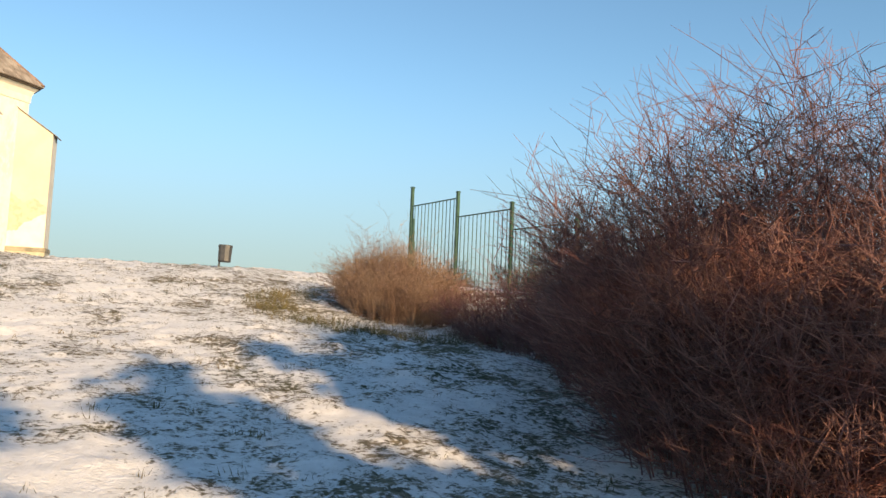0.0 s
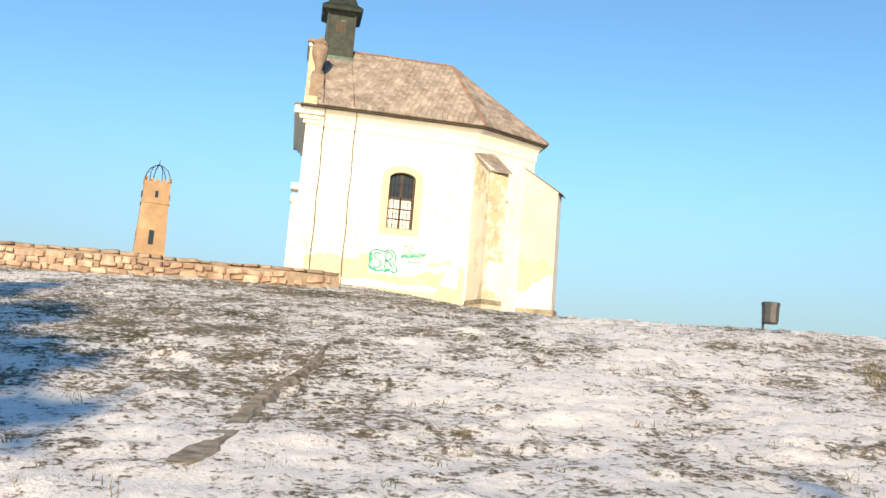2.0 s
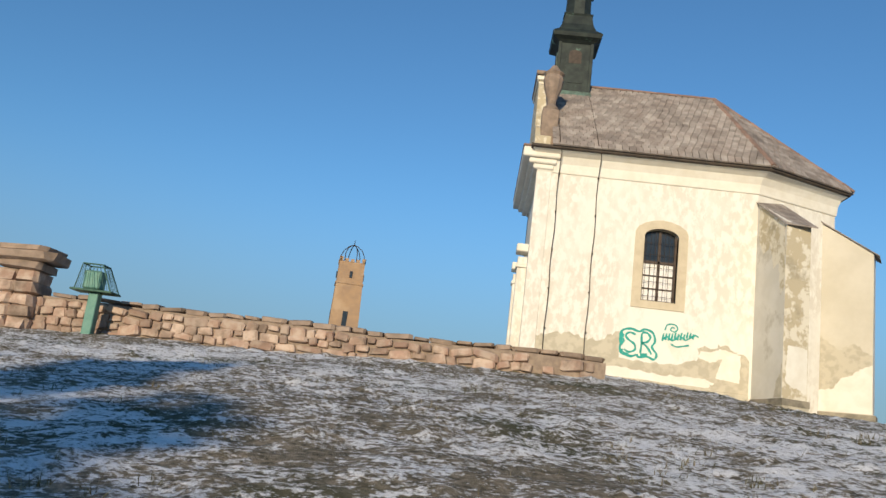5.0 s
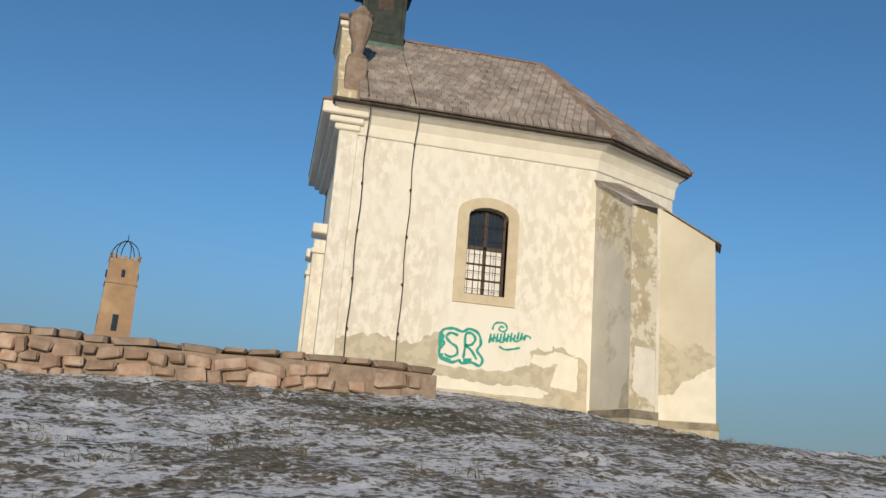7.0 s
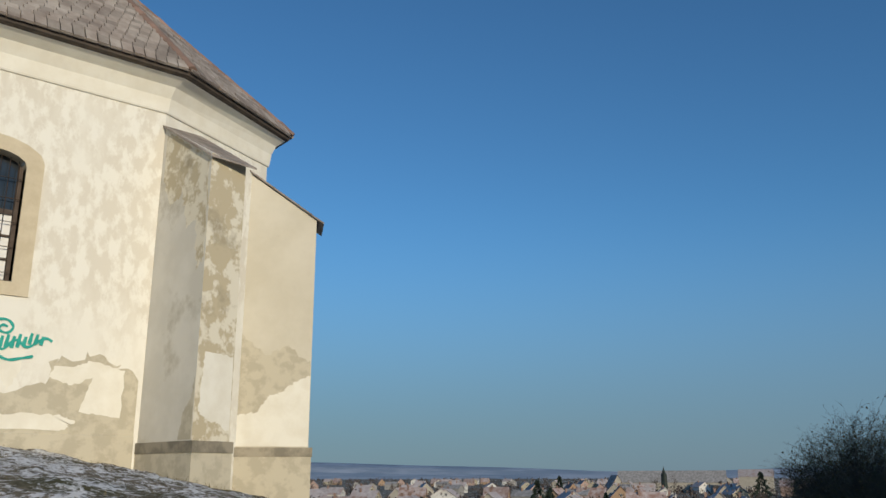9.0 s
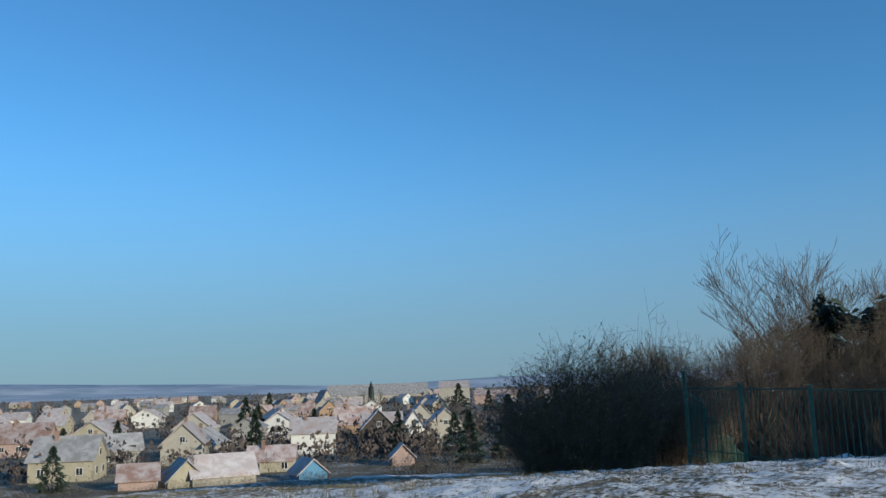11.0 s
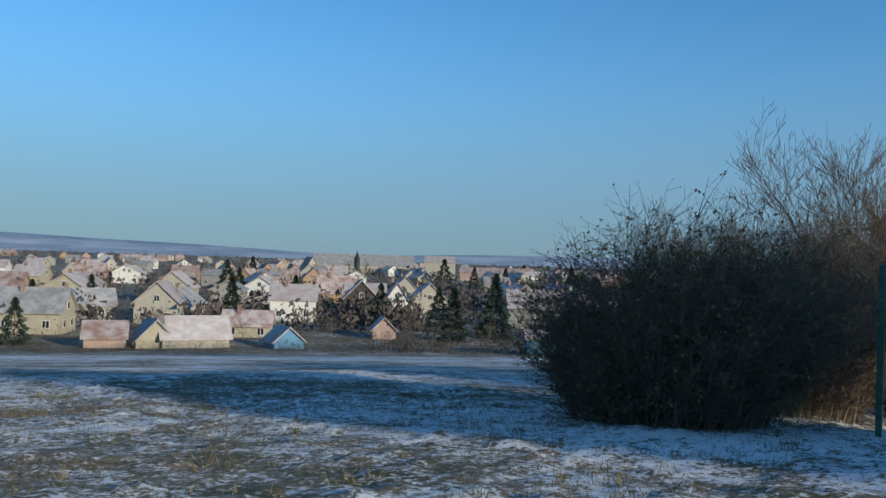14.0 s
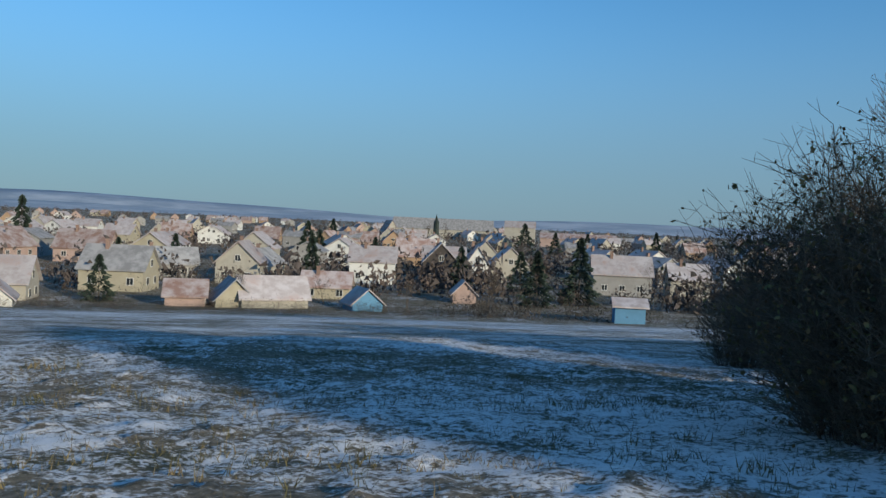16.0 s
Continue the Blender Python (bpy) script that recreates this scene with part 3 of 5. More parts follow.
def wall_patches():
    u, n = (1, 0, 0), (0, -1, 0)
    p = lambda pts, mt, lab, lift, seed, o=(0, NY, 0), uu=u, nn=n, jag=0.035: slab_on(
        ragged(pts, seed, jag), o, uu, nn, 0.004, mt, "plaster_patch", chapel, lift, lab)
    # brown damp zone, then white repaired patches upon it
    p([(1.62, 6.42), (7.98, 6.42), (7.98, 7.35), (7.3, 7.75), (6.5, 7.55), (6.0, 7.7), (5.2, 7.45), (4.4, 7.8), (3.6, 7.45), (2.7, 7.6), (1.62, 7.3)], STAIN, "damp brown plaster", 0.0, 5, jag=0.07)
    p([(1.9, 6.5), (6.8, 6.47), (7.02, 6.62), (6.6, 6.74), (5.4, 6.70), (4.4, 6.78), (3.0, 6.72), (1.9, 6.8)], LIMEWASH, "white limewash patch", 0.005, 6)
    p([(6.55, 7.32), (6.9, 7.2), (7.22, 7.35), (7.05, 6.78), (7.72, 6.70), (7.74, 7.50), (7.15, 7.62), (6.9, 7.5), (6.6, 7.5)], LIMEWASH, "white limewash patch", 0.005, 7, jag=0.02)
    p([(5.55, 7.72), (6.15, 7.78), (6.1, 7.4), (5.95, 7.05), (5.82, 7.3)], LIMEWASH, "white limewash patch", 0.005, 8, jag=0.02)
    p([(4.95, 7.2), (5.1, 7.2), (5.03, 6.98)], LIMEWASH, "white limewash patch", 0.005, 9, jag=0.01)
    p([(4.3, 8.0), (6.6, 7.95), (6.5, 7.2), (5.6, 7.0), (4.3, 7.05)], PLASTER, "scrubbed pale plaster", 0.0022, 19, jag=0.05)
    # buttress: white patch low on its front, dark stain at the foot; lower patch on the second one
    f0, f1 = Vector((8.32, 33.32, 0)), Vector((9.09, 33.61, 0))
    fu = (f1 - f0).normalized()
    fn = Vector((fu.y, -fu.x, 0))
    p([(0.16, 7.72), (0.80, 7.70), (0.80, 6.45), (0.55, 6.58), (0.3, 6.62), (0.1, 6.75), (0.13, 7.3)], LIMEWASH, "white limewash patch", 0.0, 11, f0, fu, fn, 0.022)
    l0 = Vector((8.03, 35.15, 0))
    lu = (f0 - l0).normalized()
    ln = Vector((lu.y, -lu.x, 0))
    p([(1.0, 11.52), (1.81, 11.02), (1.82, 9.3), (1.6, 9.1), (1.5, 10.0), (1.2, 9.9), (1.0, 10.6), (0.6, 10.4), (0.3, 11.0), (0.3, 11.9)], PLASTER_OLD, "flaked dark plaster", 0.0, 12, l0, lu, ln, 0.05)
    p([(1.45, 6.32), (1.83, 6.32), (1.83, 7.3), (1.75, 6.95), (1.55, 6.75)], STAIN, "flaked dark plaster", 0.0, 13, l0, lu, ln, 0.02)
    s0 = Vector((*B2[0], 0))
    su = Vector((*BD, 0))
    sn = Vector((-0.471, -0.882, 0))
    p([(0.15, 6.32), (1.74, 6.32), (1.74, 7.72), (1.45, 7.6), (1.15, 7.38), (0.9, 7.3), (0.7, 6.98), (0.15, 6.9)], LIMEWASH, "white limewash patch", 0.003, 14, s0, su, sn, 0.03)
    p([(0.15, 6.9), (0.7, 6.9), (1.74, 7.6), (1.74, 7.95), (1.3, 8.3), (0.8, 8.15), (0.15, 8.7)], STAIN, "damp brown plaster", 0.0, 15, s0, su, sn, 0.05)


wall_patches()


def facade_details():
    def bx(name, mt, *a, bevel=0.0, label=""):
        bm = bmesh.new()
        box(bm, *a, bevel)
        return fixed(part(name, bm, mt, chapel, label))
    bx("corner_pilaster", PLASTER, 1.45, 1.90, NY - 0.03, NY + 0.3, BASE_Z, 12.5, bevel=0.01)
    for k, (g, z0, z1) in enumerate(((0.12, 12.40, 12.56), (0.26, 12.56, 12.72), (0.46, 12.72, 13.02))):
        bx("facade_cornice", LIMEWASH, 1.45 - g, 1.90 + g * 0.45, NY - 0.05 - g * 0.5, 40.24 + 0.06 + g, z0, z1, bevel=0.03, label="moulded cream cornice")
    bx("cornice_tiles", RIDGE_TILE, 0.97, 2.0, NY - 0.30, 40.8, 13.02, 13.09, bevel=0.02)
    # portal on the front
    for y in (36.0, 38.8):
        bx("portal_pilaster", PLASTER, 1.2, 1.55, y, y + 0.42, BASE_Z, 9.9, bevel=0.02)
        bx("portal_capital", LIMEWASH, 1.16, 1.56, y - 0.06, y + 0.52, 9.55, 9.68, bevel=0.02)
        bx("portal_capital", LIMEWASH, 1.13, 1.56, y - 0.09, y + 0.56, 10.05, 10.3, bevel=0.03)
    # scrolled gable rising over the front
    half = [(2.6, 13.05), (2.55, 13.5), (2.2, 13.9), (1.75, 14.15), (1.55, 14.6), (1.45, 15.3), (1.25, 15.75), (0.95, 15.95), (0.9, 16.2), (0.0, 16.75)]
    ring = [(RIDGE_Y - a, z) for a, z in half] + [(RIDGE_Y + a, z) for a, z in half[-2::-1]]
    bm = bmesh.new()
    loft(bm, [[(1.3, y, z) for y, z in ring], [(1.78, y, z) for y, z in ring]])
    bmesh.ops.recalc_face_normals(bm, faces=bm.faces)
    fixed(part("gable", bm, PLASTER_OLD, chapel, "scrolled stone gable"))
    bx("gable_cap", STONE_GREY, 1.2, 1.9, RIDGE_Y - 1.15, RIDGE_Y + 1.15, 16.2, 16.34, bevel=0.03)
    bx("gable_cap", LIMEWASH, 1.24, 1.86, RIDGE_Y - 1.05, RIDGE_Y + 1.05, 16.05, 16.2, bevel=0.02)
    for s in (-1, 1):
        y = RIDGE_Y + s * 2.25
        bx("urn_pedestal", STONE_GREY, 1.45, 1.97, y - 0.26, y + 0.26, 13.07, 14.45, bevel=0.03)
        bm = bmesh.new()
        loft(bm, square_rings([(0.22, 14.44), (0.24, 14.55), (0.13, 14.66), (0.15, 14.85), (0.27, 15.2), (0.31, 15.5), (0.27, 15.62), (0.33, 15.7), (0.2, 15.8), (0.08, 15.98)], 1.71, y, 12, 0))
        fixed(part("urn", bm, STONE_GREY, chapel, "weathered stone urn"))
    # lightning conductors down the wall and over the roof
    for x, xr in ((2.12, 2.02), (3.30, 3.15)):
        pts = [Vector((x + 0.02 * math.sin(i * 1.7), NY - 0.09, 5.9 + i * 0.58)) for i in range(12)]
        pts += [Vector((x, NY - 0.42, 12.88)), Vector((xr, 34.32, 13.16))]
        pts += [EAVE[0].lerp(R0, t) + Vector((xr - 1.85 - 0.05 * i, 0, 0.10)) for i, t in enumerate((0.2, 0.45, 0.7, 0.86))]
        v, f = tubes([[(p, 0.013) for p in pts]], 5)
        c = fixed(part("lightning_conductor", raw_mesh("conductor", v, f, IRON), IRON, chapel, "thin dark lightning conductor cable"))
        for i in range(1, 12, 2):
            v, f = tubes([[(Vector((x, NY + 0.02, 5.9 + i * 0.58)), 0.016), (Vector((x, NY - 0.10, 5.9 + i * 0.58)), 0.03)]], 6)
            o = part("bracket", raw_mesh("bracket", v, f, IRON), IRON, c)


facade_details()


def steeple():
    cx, cy = 2.45, RIDGE_Y
    lof = lambda name, mt, prof, label="", par=None, sides=4, turn=45: fixed(part(name, lofted(prof, cx, cy, sides, turn), mt, chapel, label))

    def lofted(prof, cx, cy, sides, turn):
        bm = bmesh.new()
        loft(bm, square_rings(prof, cx, cy, sides, turn))
        return bm
    lof("steeple_skirt", VERDIGRIS, [(0.74, 15.1), (0.66, 15.75), (0.60, 15.95)], "green verdigris copper skirt")
    lof("steeple_body", COPPER, [(0.59, 15.9), (0.55, 17.75)], "dark patinated copper steeple")
    for s in (-1, 1):
        for q in (-1, 1):
            bm = bmesh.new()
            box(bm, cx + s * 0.54 - 0.055, cx + s * 0.54 + 0.055, cy + q * 0.54 - 0.055, cy + q * 0.54 + 0.055, 15.6, 17.72, 0.01)
            fixed(part("corner_strip", bm, COPPER, chapel))
    # arched sound openings, deep in their frames
    for ang in range(4):
        rot = Matrix.Translation((cx, cy, 0)) @ Matrix.Rotation(radians(90 * ang), 4, "Z")
        for name, w, z0, z1, d0, d1, mt in (("louvre_frame", 0.30, 16.25, 17.50, 0.50, 0.60, VERDIGRIS if ang % 2 else COPPER), ("louvre", 0.21, 16.95, 17.42, 0.55, 0.608, ROOF_DARK)):
            pts = [(-w, z0), (w, z0), (w, z1 - w * 0.5)] + [(w * math.cos(a), z1 - w * 0.5 + w * math.sin(a) * 0.6) for a in np.linspace(0.3, math.pi - 0.3, 7)] + [(-w, z1 - w * 0.5)]
            bm = bmesh.new()
            loft(bm, [[rot @ Vector((a, -d, z)) for a, z in pts] for d in (d0, d1)])
            bmesh.ops.recalc_face_normals(bm, faces=bm.faces)
            fixed(part(name, bm, mt, chapel))
    lof("steeple_cornice", COPPER, [(0.57, 17.7), (0.66, 17.78), (0.80, 17.86), (0.84, 17.98), (0.80, 18.04)], "dark copper cornice")
    lof("steeple_roof", COPPER, [(0.80, 18.04), (0.62, 18.2), (0.52, 18.45), (0.46, 18.8), (0.50, 18.86)], "streaked green copper roof")
    lof("lantern", COPPER, [(0.43, 18.84), (0.41, 19.7), (0.52, 19.78), (0.50, 19.86)], "dark copper lantern", sides=8, turn=22.5)
    lof("lantern_cap", COPPER, [(0.50, 19.86), (0.40, 20.15), (0.2, 20.45), (0.05, 20.9)], "", sides=8, turn=22.5)


steeple()


def ribbon(lines, width, y, parent, name, material, label=""):
    """Flat painted strokes lying on the nave wall."""
    bm = bmesh.new()
    for ln in lines:
        pts = [Vector((x, 0, z)) for x, z in ln]
        left, right = [], []
        for i, p in enumerate(pts):
            d = (pts[min(i + 1, len(pts) - 1)] - pts[max(i - 1, 0)]).normalized()
            s = Vector((-d.z, 0, d.x)) * width * (0.88 + 0.14 * math.sin(i * 0.9))
            left.append(bm.verts.new((p.x + s.x, y, p.z + s.z)))
            right.append(bm.verts.new((p.x - s.x, y, p.z - s.z)))
        for i in range(len(pts) - 1):
            bm.faces.new((left[i], left[i + 1], right[i + 1], right[i]))
    bmesh.ops.recalc_face_normals(bm, faces=bm.faces)
    r = bmesh.ops.extrude_face_region(bm, geom=list(bm.faces))
    for v in r["geom"]:
        if isinstance(v, bmesh.types.BMVert):
            v.co.y -= 0.002
    bmesh.ops.recalc_face_normals(bm, faces=bm.faces)
    return fixed(part(name, bm, material, parent, label))


def smooth(pts, k=6):
    """Catmull-Rom curve through a few points of a stroke."""
    q = [pts[0]] + list(pts) + [pts[-1]]
    out = []
    for a, b, c, d in zip(q, q[1:], q[2:], q[3:]):
        for i in range(k):
            t = i / k
            out.append(tuple(0.5 * (2 * b[j] + (c[j] - a[j]) * t + (2 * a[j] - 5 * b[j] + 4 * c[j] - d[j]) * t * t + (3 * b[j] - a[j] - 3 * c[j] + d[j]) * t ** 3) for j in (0, 1)))
    return out + [pts[-1]]


def graffiti():
    layer = itertools.count()
    g = lambda lines, w, lab: [ribbon([smooth(ln)], w, NY - 0.013 - 0.0006 * next(layer), chapel, "graffiti_stroke", SPRAY, lab) for ln in lines]
    # bubble letters S and R: outer contour, then the letter lines
    g([[(4.62, 7.92), (4.38, 7.86), (4.30, 7.66), (4.42, 7.55), (4.32, 7.40), (4.36, 7.20), (4.62, 7.12), (4.80, 7.18), (4.86, 7.12), (5.10, 7.16), (5.30, 7.10), (5.36, 7.26), (5.22, 7.45),
        (5.30, 7.62), (5.22, 7.86), (5.00, 7.94), (4.84, 7.86), (4.62, 7.92)]], 0.036, "teal sprayed outline of two bubble letters")
    g([[(4.74, 7.76), (4.56, 7.80), (4.46, 7.70), (4.56, 7.58), (4.72, 7.48), (4.74, 7.32), (4.58, 7.24), (4.44, 7.30)]], 0.034, "teal sprayed letter S")
    g([[(4.90, 7.24), (4.92, 7.50), (4.92, 7.80), (5.06, 7.84), (5.16, 7.72), (5.08, 7.58), (4.95, 7.54), (5.08, 7.44), (5.22, 7.24)]], 0.034, "teal sprayed letter R")
    g([[(4.34, 7.78), (4.31, 7.6), (4.36, 7.42)], [(4.36, 7.74), (4.38, 7.64)], [(4.36, 7.3), (4.4, 7.2), (4.6, 7.14)], [(4.9, 7.18), (5.1, 7.22)]], 0.05, "teal sprayed shading")
    # small tag, kept as plain strokes
    g([[(5.56, 7.98), (5.62, 8.14), (5.82, 8.17), (5.92, 8.06), (5.84, 7.96), (5.72, 8.00), (5.76, 8.08), (5.84, 8.06)]], 0.022, "teal sprayed spiral")
    rnd = random.Random(11)
    strokes = []
    for i in range(11):
        x = 5.50 + i * 0.085
        strokes.append([(x, 7.66 + 0.016 * i + rnd.uniform(-0.02, 0.02)), (x + 0.03, 7.88 + 0.010 * i + rnd.uniform(-0.03, 0.03))])
    g(strokes, 0.03, "teal sprayed tag as short strokes")
    g([[(5.50, 7.70), (5.62, 7.80), (5.80, 7.70), (5.98, 7.86), (6.16, 7.76), (6.40, 7.92), (6.52, 7.88)]], 0.024, "teal sprayed wavy line")
    g([[(5.74, 7.60), (5.90, 7.54), (6.10, 7.58), (6.26, 7.62)]], 0.024, "teal sprayed underline")


graffiti()


# ---- old stone wall by the chapel ----
def stone_mesh(seed, material):
    """A rough unit block, its corners knocked about."""
    rnd = random.Random(seed)
    bm = bmesh.new()
    box(bm, -0.5, 0.5, -0.5, 0.5, -0.5, 0.5)
    bmesh.ops.bevel(bm, geom=list(bm.edges), offset=0.13, segments=1, affect="EDGES")
    for v in bm.verts:
        v.co += Vector([rnd.uniform(-0.06, 0.06) for _ in range(3)])
    return mesh_of("stone", bm, material)


STONES = [stone_mesh(i, STONE_RED) for i in range(7)]
CAPS = [stone_mesh(20 + i, STONE_GREY) for i in range(4)]


def wall_top(x):
    return 6.16 + 0.02 * math.sin(x * 1.3) + (0.14 if x < -9.4 else 0.0)


def garden_wall():
    w = thing("wall_old_stone", pose(-5, 28.2, 5.4), "low rubble wall of reddish stone beside the chapel", "stone wall", kind="structure")
    xs = np.arange(-17.0, 2.91, 0.398)
    bm = bmesh.new()
    rings = [[(x, 28.0, gz(x, 28.0) - 0.5), (x, 28.42, gz(x, 28.4) - 0.5), (x, 28.42, wall_top(x) - 0.05), (x, 28.0, wall_top(x) - 0.05)] for x in xs]
    loft(bm, rings)
    bmesh.ops.recalc_face_normals(bm, faces=bm.faces)
    fixed(part("core", bm, MORTAR, w, "crumbling reddish mortar core"))
    rnd = random.Random(5)
    count = 0
    for course in range(9):
        x = -16.6 + rnd.uniform(0, 0.2)
        while x < 2.75:
            wd, hh = rnd.choice((rnd.uniform(0.14, 0.28), rnd.uniform(0.25, 0.56))), rnd.uniform(0.13, 0.22)
            top = wall_top(x) - 0.10 - course * 0.175
            if x + wd < 2.87 and top - 0.10 > gz(x, 27.9) - 0.02 and count < 300 and not (x > 1.3 and rnd.random() < 0.55):
                o = new("stone", STONES[rnd.randrange(7)])
                o.parent = w
                o.matrix_basis = w.matrix_basis.inverted() @ pose(x + wd / 2, 28.0, top - hh / 2, rnd.uniform(-9, 9), rnd.uniform(-13, 13), rnd.uniform(-6, 6)) @ Matrix.Diagonal((wd * 0.97, rnd.uniform(0.12, 0.24), hh * rnd.uniform(0.8, 1.15), 1))
                count += 1
            x += wd + 0.012
    x = -16.8
    while x < 2.8:
        wd = rnd.uniform(0.28, 0.62)
        if not -10.2 < x < -8.9:
            o = new("capping_stone", CAPS[rnd.randrange(4)])
            o.parent = w
            o.matrix_basis = w.matrix_basis.inverted() @ pose(min(x + wd / 2, 2.68), 28.2, wall_top(x) + 0.01, rnd.uniform(-5, 5), rnd.uniform(-6, 6), rnd.uniform(-7, 7)) @ Matrix.Diagonal((wd, rnd.uniform(0.41, 0.47), rnd.uniform(0.07, 0.13), 1))
        x += wd + 0.01
    # pier with a heavy broken cap
    p = thing("wall_pier", pose(-9.45, 28.05, gz(-9.45, 28.05)), "crumbling stone pier with an overhanging cap slab", "pier", kind="structure")
    base = gz(-9.45, 28.05)
    for i in range(5):
        for j in range(2):
            o = new("stone", STONES[(i * 2 + j) % 7])
            o.parent = p
            o.matrix_basis = pose(-0.22 + 0.44 * j + rnd.uniform(-0.03, 0.03), 0.0, 0.06 + 0.25 * i, rnd.uniform(-4, 4), rnd.uniform(-4, 4), rnd.uniform(-6, 6)) @ Matrix.Diagonal((0.50, 0.72, 0.27, 1))
    for dz, sx, sy, sz, rx in ((1.30, 1.05, 0.85, 0.20, 2), (1.48, 1.45, 1.1, 0.20, -3), (1.64, 1.15, 0.95, 0.14, -2)):
        o = new("cap_slab", CAPS[int(dz * 10) % 4])
        o.parent = p
        o.matrix_basis = pose(0.02, 0, dz, 0, rx, 3) @ Matrix.Diagonal((sx, sy, sz, 1))


garden_wall()


def floodlight_cage():
    x, y = -7.55, 27.45
    g = gz(x, y)
    t = thing("floodlight", pose(x, y, g), "pale green caged floodlight on a steel post beside the wall", "floodlight")
    bm = bmesh.new()
    box(bm, -0.10, 0.10, -0.10, 0.10, -0.2, 0.86, 0.015)
    part("post", bm, GREEN_POST, t, "pale green square steel post")
    bm = bmesh.new()
    box(bm, -0.45, 0.42, -0.25, 0.25, 0.86, 0.90, 0.01)
    part("base_plate", bm, GREEN_PAINT, t)
    bm = bmesh.new()
    box(bm, -0.26, 0.10, -0.14, 0.16, 0.92, 1.30, 0.03)
    part("lamp_housing", bm, GREEN_POST, t, "pale green lamp housing")
    lo = [(-0.36, -0.22), (0.38, -0.22), (0.38, 0.22), (-0.36, 0.22)]
    hi = [(-0.30, -0.18), (0.12, -0.18), (0.12, 0.18), (-0.30, 0.18)]
    bars = []
    for i in range(4):
        j = (i + 1) % 4
        bars.append((Vector((*lo[i], 0.9)), Vector((*hi[i], 1.42)), 0.016))
        bars.append((Vector((*hi[i], 1.42)), Vector((*hi[j], 1.42)), 0.016))
        for k in range(1, 6):
            a, b = Vector((*lo[i], 0.9)).lerp(Vector((*lo[j], 0.9)), k / 6), Vector((*hi[i], 1.42)).lerp(Vector((*hi[j], 1.42)), k / 6)
            bars.append((a, b, 0.006))
    for a, b, r in bars:
        v, f = tubes([[(a, r), (b, r)]], 4)
        part("cage_bar", raw_mesh("cage_bar", v, f, GREEN_PAINT), GREEN_PAINT, t)


floodlight_cage()


def litter_bin():
    x, y = 12.8, 22.2
    g = gz(x, y)
    top = 5.93 - g
    t = thing("litter_bin", pose(x, y, g, 0, 3, 25), "dark grey metal litter bin on a post", "bin")
    v, f = tubes([[(Vector((0, 0.12, -0.3)), 0.03), (Vector((0, 0.12, top)), 0.03)]], 8)
    part("post", raw_mesh("post", v, f, BIN_GREY), BIN_GREY, t)
    bm = bmesh.new()
    loft(bm, square_rings([(0.165, top - 0.5), (0.185, top - 0.48), (0.20, top - 0.02), (0.205, top), (0.18, top), (0.175, top - 0.05)], 0, -0.06, 10, 0))
    part("bin_body", bm, BIN_GREY, t)
    bm = bmesh.new()
    loft(bm, square_rings([(0.21, top - 0.06), (0.21, top - 0.02)], 0, -0.06, 10, 0))
    part("rim", bm, BIN_GREY, t)


litter_bin()


# ---- stone lookout tower on the next hill ----
def lookout_tower():
    t = thing("lookout_tower", pose(-16.6, 112.5, 3.0), "ochre stone lookout tower with a wire dome on top", "tower")
    a = lambda name, bm, mt, label="": part(name, bm, mt, t, label)
    bm = bmesh.new()
    loft(bm, square_rings([(1.85, -12), (1.80, 12), (1.62, 17.8), (1.72, 17.8), (1.72, 18.0), (1.60, 18.0), (1.55, 20.6)], 0, 0, 4, 45 + 12))
    a("shaft", bm, TOWER_STONE)
    rot = Matrix.Rotation(radians(12), 4, "Z")
    for i in range(4):
        for k in range(5):
            m = rot @ Matrix.Rotation(radians(90 * i), 4, "Z")
            bm = bmesh.new()
            x = -1.4 + 0.7 * k
            box(bm, x - 0.22, x + 0.22, -1.62, -1.32, 20.6, 21.15 if k in (0, 4) else 20.95)
            bm.transform(m)
            a("merlon", bm, TOWER_STONE)
        bm = bmesh.new()
        box(bm, -0.3, 0.3, -1.80, -1.6, 12.6, 14.4)
        bm.transform(m)
        a("window", bm, GLASS_DARK)
        bm = bmesh.new()
        box(bm, -0.16, 0.16, -1.74, -1.55, 18.6, 19.4)
        bm.transform(m)
        a("window", bm, GLASS_DARK)
    for i in range(6):
        an = 2 * math.pi * i / 6
        pts = [Vector((1.45 * math.cos(an) * c, 1.45 * math.sin(an) * c, z)) for c, z in ((1, 20.7), (1, 21.7), (0.75, 22.4), (0.3, 22.9), (0, 23.0))]
        v, f = tubes([[(p, 0.06) for p in pts]], 4)
        a("dome_rib", raw_mesh("dome_rib", v, f, IRON), IRON)
    v, f = tubes([[(Vector((0, 0, 22.9)), 0.06), (Vector((0, 0, 23.7)), 0.04)]], 4)
    a("finial", raw_mesh("finial", v, f, IRON), IRON)


lookout_tower()


